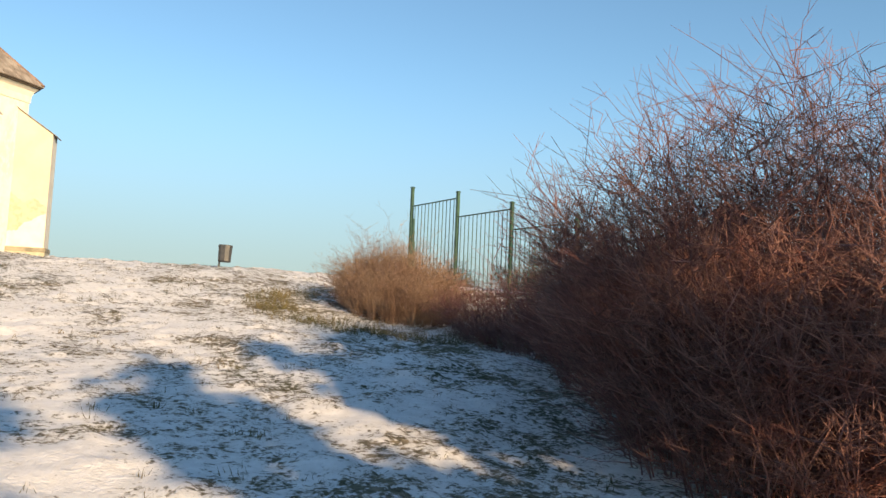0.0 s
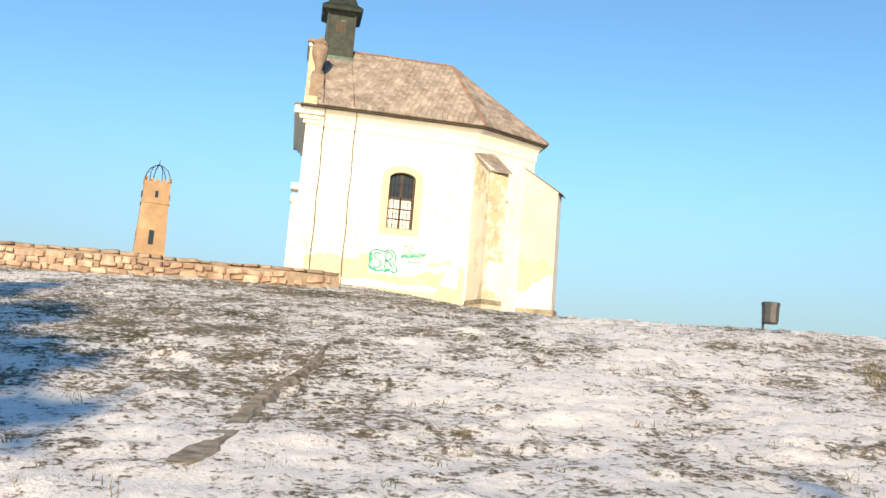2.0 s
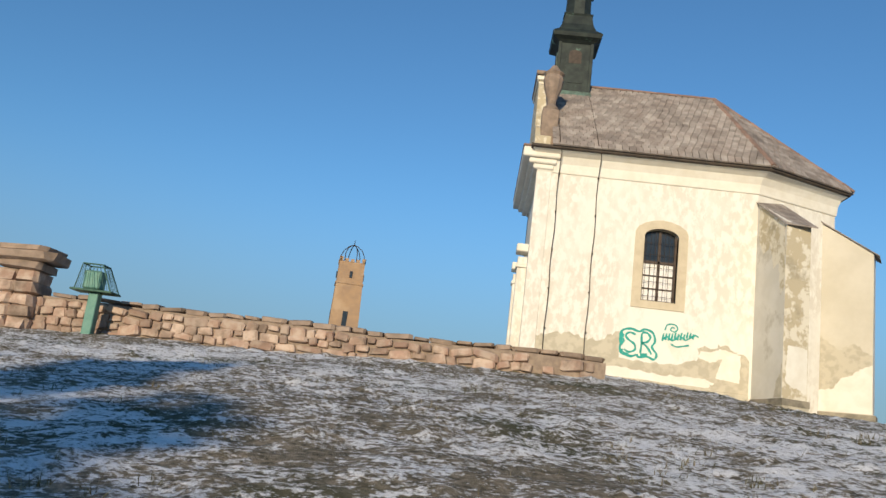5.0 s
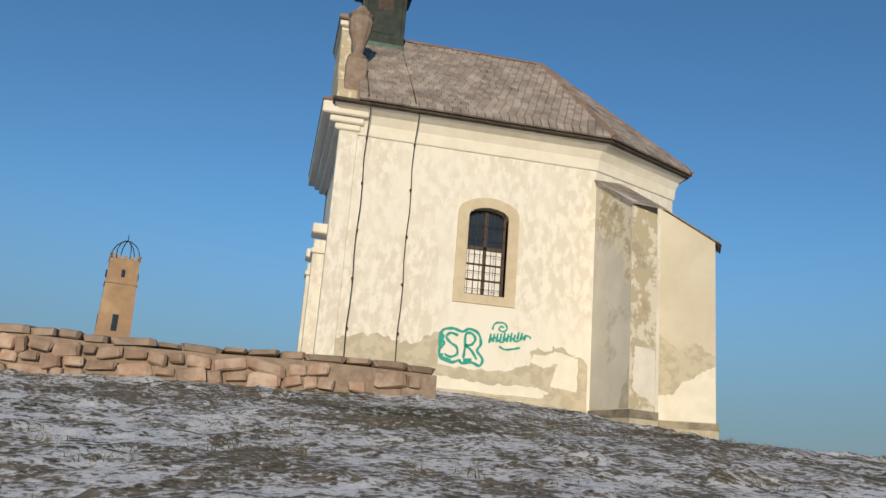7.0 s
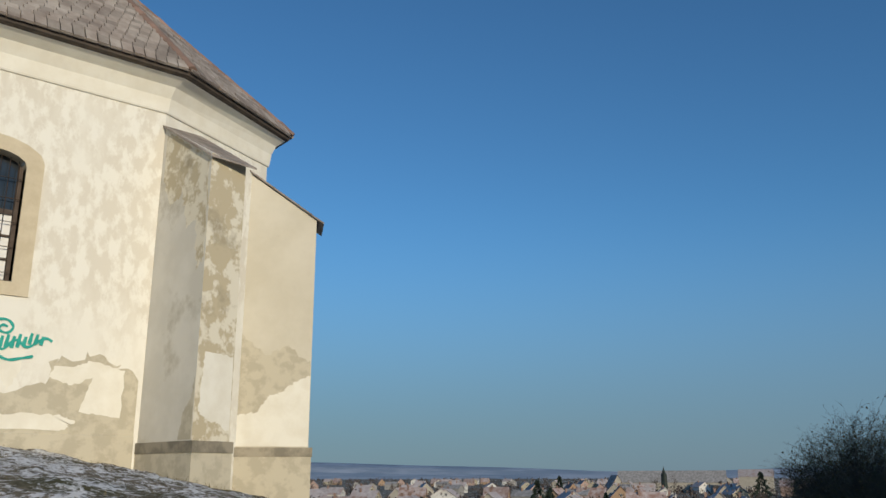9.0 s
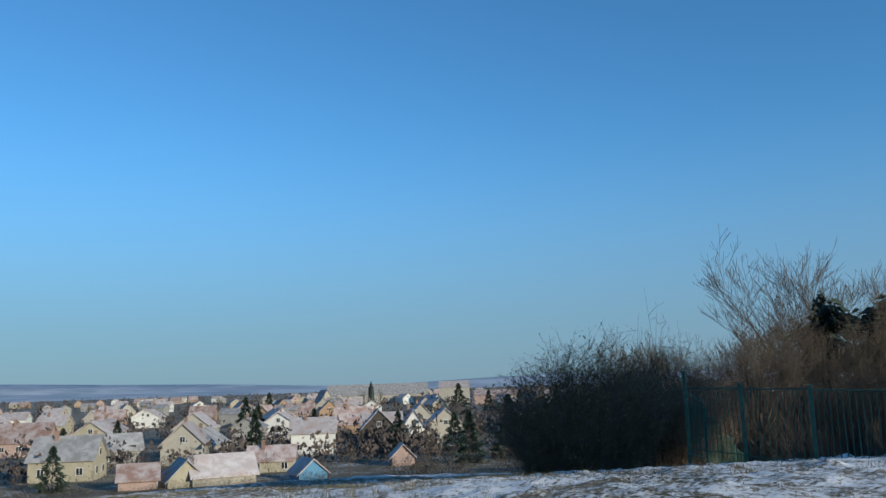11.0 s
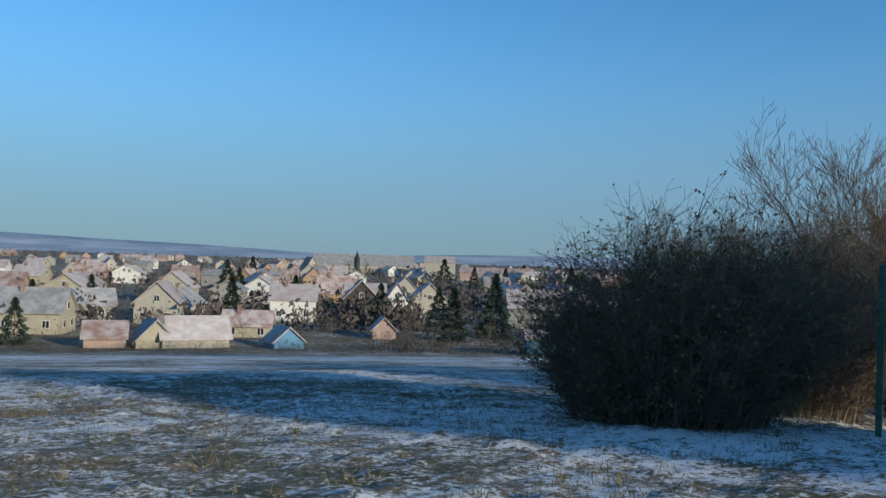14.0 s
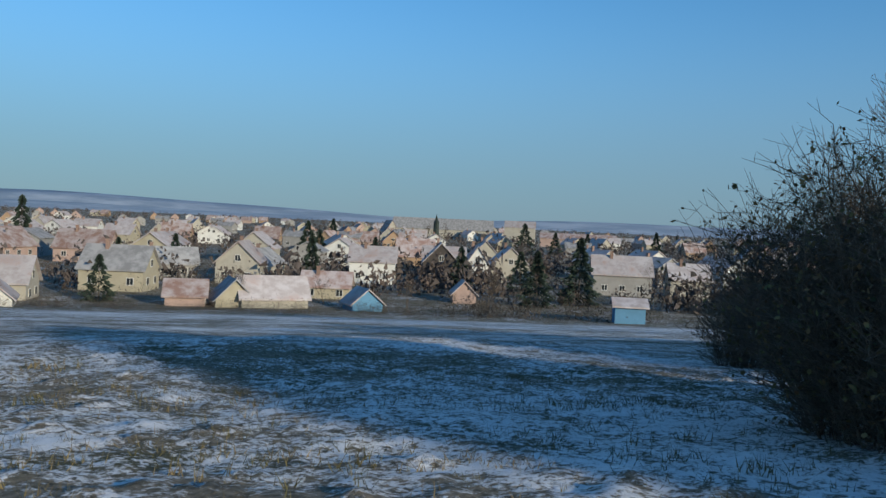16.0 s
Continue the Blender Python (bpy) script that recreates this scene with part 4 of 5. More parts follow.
# ---- green steel fence round the hollow ----
def fence_panel(length, drop, tall):
    """One panel with two rails and upright bars; it falls by drop along its length."""
    t = thing("bar_fence", Matrix.Identity(4), "dark green painted steel bar fence panel", "fence", "fence panels")
    n = max(3, int(length / 0.145))
    for z in (0.22, tall - 0.06):
        v, f = tubes([[(Vector((0, 0, z)), 0.015), (Vector((length, 0, z - drop)), 0.015)]], 4)
        part("rail", raw_mesh("rail", v, f, GREEN_PAINT), GREEN_PAINT, t)
    v, f = tubes([[(Vector((0, 0, 0.08)), 0.009), (Vector((0, 0, tall - 0.05)), 0.009)]], 4)
    bar = raw_mesh("bar", v, f, GREEN_PAINT)
    for i in range(1, n):
        o = part("bar", bar, GREEN_PAINT, t)
        o.location = (length * i / n, 0, -drop * i / n)
    return t


def fence_run(a, b, panels, tall, tops, ladder=True):
    """Panels and posts from a to b; tops are the heights of the two ends."""
    a, b = Vector(a), Vector(b)
    d = b - a
    L = d.length / panels
    rise = (tops[1] - tops[0]) / panels
    first = None
    for i in range(panels):
        p = a + d * (i / panels)
        zt = tops[0] + rise * i
        m = pose(p.x, p.y, zt - tall, 0, 0, math.degrees(math.atan2(d.y, d.x)))
        if first is None:
            first = fence_panel(L, -rise * 0.55 if ladder else 0.0, tall)
            first.matrix_basis = m
        else:
            copy_thing(first, m)
    return L


def fence_post(x, y, z0, z1):
    t = thing("fence_post", pose(x, y, z0), "dark green square steel fence post", "fence post", "fence posts")
    bm = bmesh.new()
    box(bm, -0.035, 0.035, -0.035, 0.035, 0, z1 - z0, 0.006)
    part("shaft", bm, GREEN_PAINT, t)
    bm = bmesh.new()
    loft(bm, square_rings([(0.042, z1 - z0), (0.042, z1 - z0 + 0.02), (0.01, z1 - z0 + 0.035)], 0, 0, 4, 45))
    part("cap", bm, GREEN_PAINT, t)


A0 = (14.05, 14.95)
fence_run(A0, (13.0, 7.2), 4, 2.1, (6.75, 5.0), False)
for _i in range(5):
    _x, _y = 14.05 - 0.2625 * _i, 14.95 - 1.9375 * _i
    fence_post(_x, _y, gz(_x, _y) - 0.5, (7.15, 6.82, 6.38, 5.94, 5.5)[_i])
fence_run((25.6, 28.3), (20.468, 22.368), 4, 1.6, (6.2, 6.1))
fence_run((20.468, 22.368), A0, 5, 1.85, (6.2, 6.72))
for _i in range(9):
    _x, _y = 25.6 - 1.283 * _i, 28.3 - 1.483 * _i
    fence_post(_x, _y, gz(_x, _y) - 0.6, (6.3, 6.2, 6.15, 6.13, 6.2, 6.3, 6.4, 6.5, 6.62)[_i] + (0.2 if _i == 0 else 0))
fence_run((25.66, 28.3), (32.5, 28.6), 4, 1.6, (6.1, 3.9))
for _i in range(1, 5):
    _x, _y = 25.66 + 1.71 * _i, 28.3 + 0.075 * _i
    fence_post(_x, _y, gz(_x, _y) - 0.6, 6.15 - 0.55 * _i)


# ---- shrubs and trees ----
def shrub_lines(rnd, rx, ry, tall, stems, twigs, r0, droop=0.25, lean=0.9, wild=0.0):
    main, fine = [], []
    for _ in range(stems):
        a, k = rnd.uniform(0, 6.283), math.sqrt(rnd.random())
        bx, by = rx * 0.72 * k * math.cos(a), ry * 0.72 * k * math.sin(a)
        L = tall * rnd.uniform(0.55, 1.0) * (1.02 - 0.38 * k * k) * (1 + (wild if rnd.random() < 0.06 else 0))
        ox, oy = rx * 0.42 * k * lean * math.cos(a) + rnd.gauss(0, 0.16), ry * 0.42 * k * lean * math.sin(a) + rnd.gauss(0, 0.16)
        pts = []
        for i in range(5):
            t = i / 4
            pts.append(Vector((bx + ox * t ** 1.3 + rnd.gauss(0, 0.11) * t * tall * 0.4, by + oy * t ** 1.3 + rnd.gauss(0, 0.11) * t * tall * 0.4, L * (t - droop * 0.5 * t * t * k * k))))
        main.append([(p, r0 * (1 - 0.8 * i / 4)) for i, p in enumerate(pts)])
        for _k in range(twigs):
            t = rnd.uniform(0.06, 0.98) * 4
            i = min(3, int(t))
            p = pts[i].lerp(pts[i + 1], t - i)
            d = Vector((rnd.gauss(0, 0.8) + ox * 0.5, rnd.gauss(0, 0.8) + oy * 0.5, rnd.uniform(-0.15, 1.0))).normalized()
            l = rnd.uniform(0.2, 0.62) * (0.5 + tall / 4)
            q = p + d * l * 0.5 + Vector((0, 0, rnd.uniform(-0.02, 0.05)))
            e = q + (d + Vector((rnd.gauss(0, 0.5), rnd.gauss(0, 0.5), rnd.uniform(-0.1, 0.7)))).normalized() * l * 0.5
            fine.append([(p, r0 * 0.46), (q, r0 * 0.34), (e, r0 * 0.18)])
            for u in ((0.25, 0.8) if rnd.random() < 0.75 else (0.5,)):
                b = p.lerp(q, u) if u < 0.4 else q.lerp(e, u - 0.3)
                s = b + (d * 0.6 + Vector((rnd.gauss(0, 0.8), rnd.gauss(0, 0.8), rnd.uniform(-0.1, 0.9)))).normalized() * l * rnd.uniform(0.2, 0.42)
                fine.append([(b, r0 * 0.28), (s, r0 * 0.14)])
    return main, fine


def shrub(name, x, y, rx, ry, tall, stems, twigs, r0, mat_main, mat_fine, label, seed, turn=0.0, leaves=0, leaf_mat=None, wild=0.0, lean=0.9, category="bush"):
    rnd = random.Random(seed)
    t = thing(name, pose(x, y, gz(x, y) - 0.12, 0, 0, turn), label, category)
    main, fine = shrub_lines(rnd, rx, ry, tall, stems, twigs, r0, wild=wild, lean=lean)
    ca, sa = math.cos(radians(turn)), math.sin(radians(turn))
    z0 = gz(x, y)

    # let the stems follow the slope of the ground
    def shift(lines):
        q = np.array([p[:] for ln in lines for p, _ in ln])
        dz = iter(height(x + q[:, 0] * ca - q[:, 1] * sa, y + q[:, 0] * sa + q[:, 1] * ca) - z0)
        return [[(p + Vector((0, 0, next(dz))), r) for p, r in ln] for ln in lines]
    main, fine = shift(main), shift(fine)
    v, f = tubes(main, 3)
    part("stem", raw_mesh("stem", v, f, mat_main), mat_main, t)["kind"] = "stuff"
    v, f = tubes(fine, 3)
    part("crown", raw_mesh("crown", v, f, mat_fine), mat_fine, t)
    if leaves:
        verts, faces = [], []
        for _ in range(leaves):
            ln = fine[rnd.randrange(len(fine))]
            p = ln[-1][0]
            s = rnd.uniform(0.018, 0.045)
            a, b = Vector((rnd.gauss(0, 1), rnd.gauss(0, 1), rnd.gauss(0, 1))).normalized() * s, Vector((rnd.gauss(0, 1), rnd.gauss(0, 1), rnd.gauss(0, 1))).normalized() * s
            k = len(verts)
            verts += [p, p + a, p + a + b, p + b]
            faces.append((k, k + 1, k + 2, k + 3))
        part("foliage", raw_mesh("foliage", verts, faces, leaf_mat), leaf_mat, t, "sparse withered leaves")
    return t


shrub("large_bush", 8.3, 2.4, 2.2, 2.5, 3.95, 560, 32, 0.0085, TWIG_RED, TWIG_RED, "dense leafless red-brown bush taller than a person", 1, wild=0.12, lean=1.0)
shrub("large_bush", 10.6, 5.2, 2.0, 2.2, 2.8, 420, 20, 0.0085, TWIG_RED, TWIG_RED, "dense leafless red-brown bush before the fence", 2, wild=0.2, lean=0.85)
shrub("low_bush", 11.6, 8.6, 1.5, 2.0, 1.4, 420, 12, 0.007, TWIG_RED, TWIG_RED, "low tangled brown bush beside the fence", 3, wild=0.3)
shrub("dry_thicket", 11.5, 12.2, 1.5, 1.9, 1.65, 1500, 5, 0.007, TWIG_TAN, TWIG_TAN, "dry tan thicket of upright stalks", 4, lean=0.35, turn=-20, wild=0.3)
shrub("thorn_bush", 26.1, 31.1, 1.55, 2.2, 3.4, 520, 22, 0.0095, TWIG_DARK, TWIG_DARK, "dense dark thorn bush with withered leaves beside the fence corner", 5, turn=-35, lean=1.15, leaves=15000, leaf_mat=LEAF_DRY, wild=0.15)
shrub("thorn_bush", 29.2, 30.0, 1.5, 1.8, 3.6, 420, 10, 0.012, TWIG_DARK, TWIG_DARK, "dark leafless thorn bush behind the fence corner", 6, leaves=900, leaf_mat=LEAF_DRY, wild=0.4)



def bare_tree(name, x, y, tall, seed, label, spread=0.5, r0=0.11, levels=5, z=None, forks=3):
    rnd = random.Random(seed)
    t = thing(name, pose(x, y, (gz(x, y) if z is None else z) - 0.2), label, "tree", "leafless trees")
    trunk, limbs, fine = [], [], []

    def grow(p, d, l, r, lev):
        pts = [(p, r)]
        q = p
        for i in range(3):
            d = (d + Vector((rnd.gauss(0, 0.10), rnd.gauss(0, 0.10), 0.05))).normalized()
            q = q + d * l / 3
            pts.append((q, max(r * (1 - 0.22 * (i + 1) / 1.2), 0.0006 * tall)))
        (trunk if lev == 0 else limbs if lev < 3 else fine).append(pts)
        if lev >= levels:
            return
        n = forks + (1 if lev in (1, 2) else 0)
        for i in range(n):
            k = 3 if i == 0 else rnd.choice((1, 2, 2, 3))
            b, br = pts[k]
            a = rnd.uniform(0, 6.283)
            s = spread * (0.35 if i == 0 else 1.0) * rnd.uniform(0.6, 1.3)
            nd = (d + Vector((math.cos(a) * s, math.sin(a) * s, rnd.uniform(-0.05, 0.25)))).normalized()
            grow(b, nd, l * rnd.uniform(0.58, 0.80), br * (0.78 if i == 0 else 0.55), lev + 1)
    grow(Vector((0, 0, 0)), Vector((0, 0, 1)), tall * 0.30, r0, 0)
    for nm, ls, mt, sd in (("trunk", trunk, BARK, 7), ("branching", limbs, BARK, 4), ("crown", fine, BARK, 3)):
        v, f = tubes(ls, sd)
        part(nm, raw_mesh(nm, v, f, mt), mt, t)
    return t


bare_tree("bare_tree", 76.0, 34.0, 22, 31, "tall leafless tree behind the hollow", 0.72, 0.42, 6, z=-1.5)
bare_tree("bare_tree", 75.0, 30.5, 21, 32, "tall leafless tree behind the hollow", 0.72, 0.46, 6, z=-1.8)
bare_tree("bare_tree", 70.0, 37.0, 14, 33, "leafless tree behind the hollow", 0.7, 0.36, 6, z=-1.2)
for _i, (_x, _y, _h) in enumerate(((36, 31.5, 6.0), (39, 34.0, 6.8), (42, 31.0, 7.0), (45, 35.0, 7.4), (34, 28.5, 5.6), (38, 27.5, 6.4), (33, 24.5, 6.2), (36, 22.0, 6.6), (42, 26, 7.5), (31, 19, 6.0), (35, 18, 7.0), (46, 29, 8.0))):
    bare_tree("bare_tree", _x, _y, _h, 50 + _i, "leafless scrub tree in the hollow behind the fence", 0.6, 0.15, 5, forks=4)
for _i, (_x, _y, _h) in enumerate(((33.5, 26.5, 2.6), (32.0, 22.5, 3.0), (36.5, 25.5, 3.2), (40, 29.5, 3.6), (37, 33.2, 3.4), (33.8, 30.4, 3.0), (44, 30.5, 5.4), (41.0, 25.0, 5.2), (47.0, 27.0, 6.0), (46.0, 33.5, 5.6), (38.0, 21.5, 5.0), (36.0, 29.0, 4.0))):
    shrub("undergrowth", _x, _y, 2.6, 2.4, _h, 230, 9, 0.014, BARK, BARK, "dark tangled undergrowth in the hollow", 80 + _i, wild=0.3)


def conifer_mesh(seed, tall, width, pine=False, low=0.35):
    """Layers of drooping boughs as many small needle clumps, and a trunk."""
    rnd = random.Random(seed)
    verts, faces = [], []
    n = 1900 if pine else 1000
    mid = low + 0.42 * (1.0 - low)
    boughs = []
    for _ in range(44):
        t = rnd.uniform(low, 0.98)
        boughs.append((t, rnd.uniform(0, 6.283), width * math.sqrt(max(0.05, 1 - ((t - mid) / (0.63 * (1.0 - low))) ** 2)) * rnd.uniform(0.15, 0.9)))
    for _ in range(n):
        if pine:
            t, a, rad = rnd.choice(boughs)
            t += rnd.gauss(0, 0.022)
            a += rnd.gauss(0, 0.32)
            rad = max(0.0, rad + rnd.gauss(0, 0.16) * width)
        else:
            t = rnd.random() ** 1.25 * 0.97 + 0.03
            lay = 0.78 + 0.22 * math.cos(t * 34)
            rad = width * (1.03 - t) * lay * rnd.uniform(0.55, 1.0)
            a = rnd.uniform(0, 6.283)
        p = Vector((rad * math.cos(a), rad * math.sin(a), t * tall))
        s = tall * (rnd.uniform(0.012, 0.03) if pine else rnd.uniform(0.02, 0.045))
        out = Vector((math.cos(a), math.sin(a), rnd.uniform(-0.55, 0.2))).normalized() * s * 1.5
        side = Vector((-math.sin(a), math.cos(a), rnd.uniform(-0.4, 0.4))).normalized() * s * 0.6
        k = len(verts)
        verts += [p - out * 0.6, p + side + Vector((0, 0, s * 0.2)), p + out, p - side, p + Vector((0, 0, s * 0.8))]
        faces += [(k, k + 1, k + 2), (k, k + 2, k + 3), (k, k + 4, k + 2)]
    tv, tf = tubes([[(Vector((0, 0, 0)), tall * 0.012), (Vector((0, 0, tall * 0.95)), tall * 0.003)]], 6)
    return verts, faces, tv, tf


def conifer(x, y, z, tall, width, seed, label, pine=False, low=0.35):
    t = thing("pine_tree" if pine else "spruce_tree", pose(x, y, z), label, "tree", "conifers")
    v, f, tv, tf = conifer_mesh(seed, tall, width, pine, low)
    part("trunk", raw_mesh("trunk", tv, tf, BARK), BARK, t)
    part("crown", raw_mesh("crown", v, f, NEEDLE), NEEDLE, t)
    return t


# the last pine is out of sight, added for shade round the fence
for _x, _y, _z, _h, _w, _s in ((50, 28.3, -0.4, 10.6, 1.5, 1), (53, 26.6, -0.5, 9.6, 1.3, 2), (48, 24.9, -0.2, 9.8, 1.7, 3), (34.0, 17.0, 1.4, 8.0, 1.8, 8)):
    conifer(_x, _y, _z, _h, _w, _s, "dark pine tree behind the hollow", True)


shrub("bare_shrub", 36.4, 36.0, 0.9, 0.9, 2.9, 60, 30, 0.014, TWIG_DARK, TWIG_DARK, "tall leafless shrub on the lower slope", 7, wild=0.3, lean=1.2)

# unseen trees added behind the walk's start to cast long shadows over the slope
def shade_tree(tip_x, tip_y, y, width, seed, low, label):
    """An unseen pine added at y so that its shadow ends at the given spot of the ground."""
    run = tip_y - y
    x = tip_x - run / math.tan(SUN_AZ + math.pi)
    tall = run / math.sin(SUN_AZ + math.pi) * math.tan(SUN_EL) + gz(tip_x, tip_y) - gz(x, y) + 0.2
    return conifer(x, y, gz(x, y) - 0.2, tall, width, seed, label, True, low)


for _i, (_x, _y, _w) in enumerate(((2.3, 7.0, 1.2), (-0.6, 11.5, 1.3), (-1.1, 14.6, 1.4), (-1.9, 18.5, 1.3), (-3.2, 22.4, 1.3), (-6.2, 19.8, 1.7), (-10.0, 19.5, 2.0), (-14.0, 20.0, 2.2),
                                   (5.0, 8.6, 0.9), (7.2, 9.9, 1.2), (9.4, 10.3, 1.2))):
    shade_tree(_x, _y, -9.0 - 0.6 * (_i % 3), _w, 10 + _i, 0.3, "unseen pine added at the foot of the slope to cast its shadow")
# more unseen pines, crowns set high to throw one shade band across the field
for _i, (_x, _y, _lo) in enumerate(((25.2, 38.5, 0.80), (27.0, 43.0, 0.76), (28.8, 47.5, 0.76), (30.8, 52.0, 0.79), (33.0, 56.0, 0.82), (35.4, 58.5, 0.86))):
    shade_tree(_x, _y, -14.0 - 0.7 * (_i % 2), 1.25, 60 + _i, _lo, "unseen very tall high-crowned pine added beyond the start to shade the field")
# unseen row of pines added to keep sun off the hollow and its scrub
for _i, (_x, _y) in enumerate(((24.6, 23.5), (27.2, 26.0), (30.0, 28.5), (33.0, 29.5), (36.2, 31.0), (39.5, 32.0), (43.0, 33.5))):
    shade_tree(_x, _y, 0.0 - 0.8 * (_i % 2), 1.8, 80 + _i, 0.22, "unseen tall pine added south of the hollow to keep it in shade")


# ---- the town ----
def house(x, y, turn, w, l, eave, ridge, wall_mat, roof_mat, label, windows=True, chimney=True, z=None, group="town houses", detail=2):
    """Gabled house, its ridge along its own x: w across, l along."""
    z = (-8.9 if math.hypot(x - 17, y - 30) < 150 else -8.3) if z is None else z
    t = thing("house", pose(x, y, z, 0, 0, turn), label, "house", group)
    h, k = l / 2, w / 2
    bm = bmesh.new()
    loft(bm, [[(s, -k, -1), (s, k, -1), (s, k, eave), (s, 0, ridge - 0.15), (s, -k, eave)] for s in (-h, h)])
    bmesh.ops.recalc_face_normals(bm, faces=bm.faces)
    part("wall", bm, wall_mat, t)
    sl = (ridge - eave) / k
    bm = bmesh.new()
    o = 0.45
    ring = lambda s: [(s, -k - o, eave - o * sl), (s, 0, ridge), (s, k + o, eave - o * sl), (s, k + o, eave - o * sl + 0.22), (s, 0, ridge + 0.22), (s, -k - o, eave - o * sl + 0.22)]
    loft(bm, [ring(-h - o), ring(h + o)])
    bmesh.ops.recalc_face_normals(bm, faces=bm.faces)
    roof = part("roof", bm, roof_mat, t)
    if chimney:
        bm = bmesh.new()
        box(bm, h * 0.3, h * 0.3 + 0.6, 0.4, 1.0, ridge - 1.0, ridge + 0.9)
        box(bm, h * 0.3 - 0.08, h * 0.3 + 0.68, 0.32, 1.08, ridge + 0.9, ridge + 1.05)
        part("chimney", bm, RIDGE_TILE, t)
    if windows:
        rows = [1.3] + ([eave + 0.25] if ridge - eave > 2.4 else []) + ([3.9] if eave > 5 else [])

        def pane(a, b, zz, s, gable):
            bm = bmesh.new()
            if gable:
                box(bm, s * h - 0.06, s * h + 0.06, a - 0.55, a + 0.55, zz, zz + 1.3)
            else:
                box(bm, a - 0.6, a + 0.6, s * k - 0.06, s * k + 0.06, zz, zz + 1.3)
            wn = part("window", bm, HOUSE_MATS[2], t)
            bm = bmesh.new()
            for q in (-1, 1):
                if gable:
                    box(bm, s * h - 0.075, s * h + 0.075, a + q * 0.25 - 0.21, a + q * 0.25 + 0.21, zz + 0.1, zz + 1.2)
                else:
                    box(bm, a + q * 0.28 - 0.23, a + q * 0.28 + 0.23, s * k - 0.075, s * k + 0.075, zz + 0.1, zz + 1.2)
            part("pane", bm, GLASS_DARK, wn)
        for zz in rows:
            for s in (-1, 1):
                for a in ((-k * 0.45, k * 0.45) if zz < eave else (0.0,)):
                    pane(a, 0, zz, s, True)
                if zz + 1.3 < eave:
                    for a in np.linspace(-h * 0.6, h * 0.6, max(2, int(l / 4))):
                        pane(float(a), 0, zz, s, False)
    return t


HM = HOUSE_MATS
house(99, 157, 128, 8.5, 10.5, 4.0, 7.6, HM[1], ROOF_GREY, "yellow gabled house with frosted grey roof")
house(93.3, 131.4, 140, 5.5, 5.5, 2.6, 4.6, HM[6], ROOF_RED, "low outbuilding with frosted red roof", chimney=False)
house(98, 127, 60, 5.5, 6.0, 2.2, 5.0, HM[1], ROOF_GREY, "yellow shed with a gable end", False, False)
house(102.5, 123.5, 148, 6.5, 9.6, 2.6, 5.4, HM[0], ROOF_SNOW, "long low barn with snowy roof", True, False)
house(175.7, 210, 38, 10.5, 13.5, 4.6, 8.8, HM[0], ROOF_SNOW, "cream gabled house with snowy roof")
house(154, 148.3, 128, 8.6, 9.6, 5.0, 8.0, HM[2], ROOF_SNOW, "white two-storey house with frosted roof")
house(170, 142, 38, 8.0, 10.0, 5.0, 9.2, HM[7], ROOF_SNOW, "dark timber gabled house with snowy roof")
house(177, 137, 38, 5.0, 10.0, 5.0, 8.8, HM[2], ROOF_SNOW, "white house wing with snowy roof")
house(188, 135, 38, 9.0, 10.5, 4.5, 8.6, HM[0], ROOF_SNOW, "cream house with a broad snowy gable roof")
house(111, 113, 60, 4.6, 5.0, 2.2, 4.2, HM[5], ROOF_SNOW, "small blue hut with snowy roof", False, False)
house(129, 78.5, 120, 4.2, 4.2, 4.0, 4.9, HM[5], ROOF_SNOW, "blue painted box shed", False, False)
house(136, 112, 40, 4.0, 5.0, 2.6, 4.6, HM[6], ROOF_SNOW, "small pink hut with snowy roof", False, False)
house(183, 104, 120, 9.0, 12.0, 4.8, 8.4, HM[3], ROOF_SNOW, "grey barn with a broad snowy tiled roof")
house(190, 92, 120, 8.0, 8.0, 4.4, 7.4, HM[0], ROOF_SNOW, "cream house with snowy roof")
house(120, 175, 150, 8.0, 13.0, 3.4, 6.4, HM[3], ROOF_GREY, "long grey house with frosted roof")
house(136, 165, 30, 8.0, 15.0, 3.6, 6.6, HM[0], ROOF_GREY, "long cream house with frosted roof")
house(76, 152, 140, 8.0, 10.0, 3.6, 7.0, HM[0], ROOF_SNOW, "cream house with snowy roof")
house(70, 140, 60, 5.0, 7.0, 2.6, 4.8, HM[2], ROOF_SNOW, "white shed with snowy roof", False, False)
house(62, 146, 140, 8.0, 11.0, 3.2, 6.2, HM[4], ROOF_RED, "orange house with frosted red roof")
house(121, 130, 128, 6.0, 8.0, 3.0, 5.2, HM[1], ROOF_RED, "yellow outbuilding with frosted red roof")
house(128, 160, 38, 8.5, 10.0, 4.4, 8.4, HM[0], ROOF_SNOW, "cream gabled house with snowy roof")
house(196, 160, 128, 9, 11, 4.6, 7.4, HM[4], ROOF_SNOW, "orange house with snowy hipped roof")
house(545, 415, 122, 16, 78, 8.0, 16.0, HM[0], ROOF_GREY, "very long building with a frosted grey roof", True, False)
house(455, 395, 60, 9, 12, 6.0, 13.0, HM[0], ROOF_RED, "church nave with steep gable", True, False)
house(520, 285, 118, 14, 50, 6.0, 9.5, HM[6], ROOF_RED, "long pink building with frosted roof", True, False)
house(545, 345, 118, 14, 22, 12.0, 16.5, HM[0], ROOF_SNOW, "tall cream building behind spruces", True, False)

sp = thing("church_spire", pose(486, 378, -8), "slender dark church spire above the roofs", "spire")
_bm = bmesh.new()
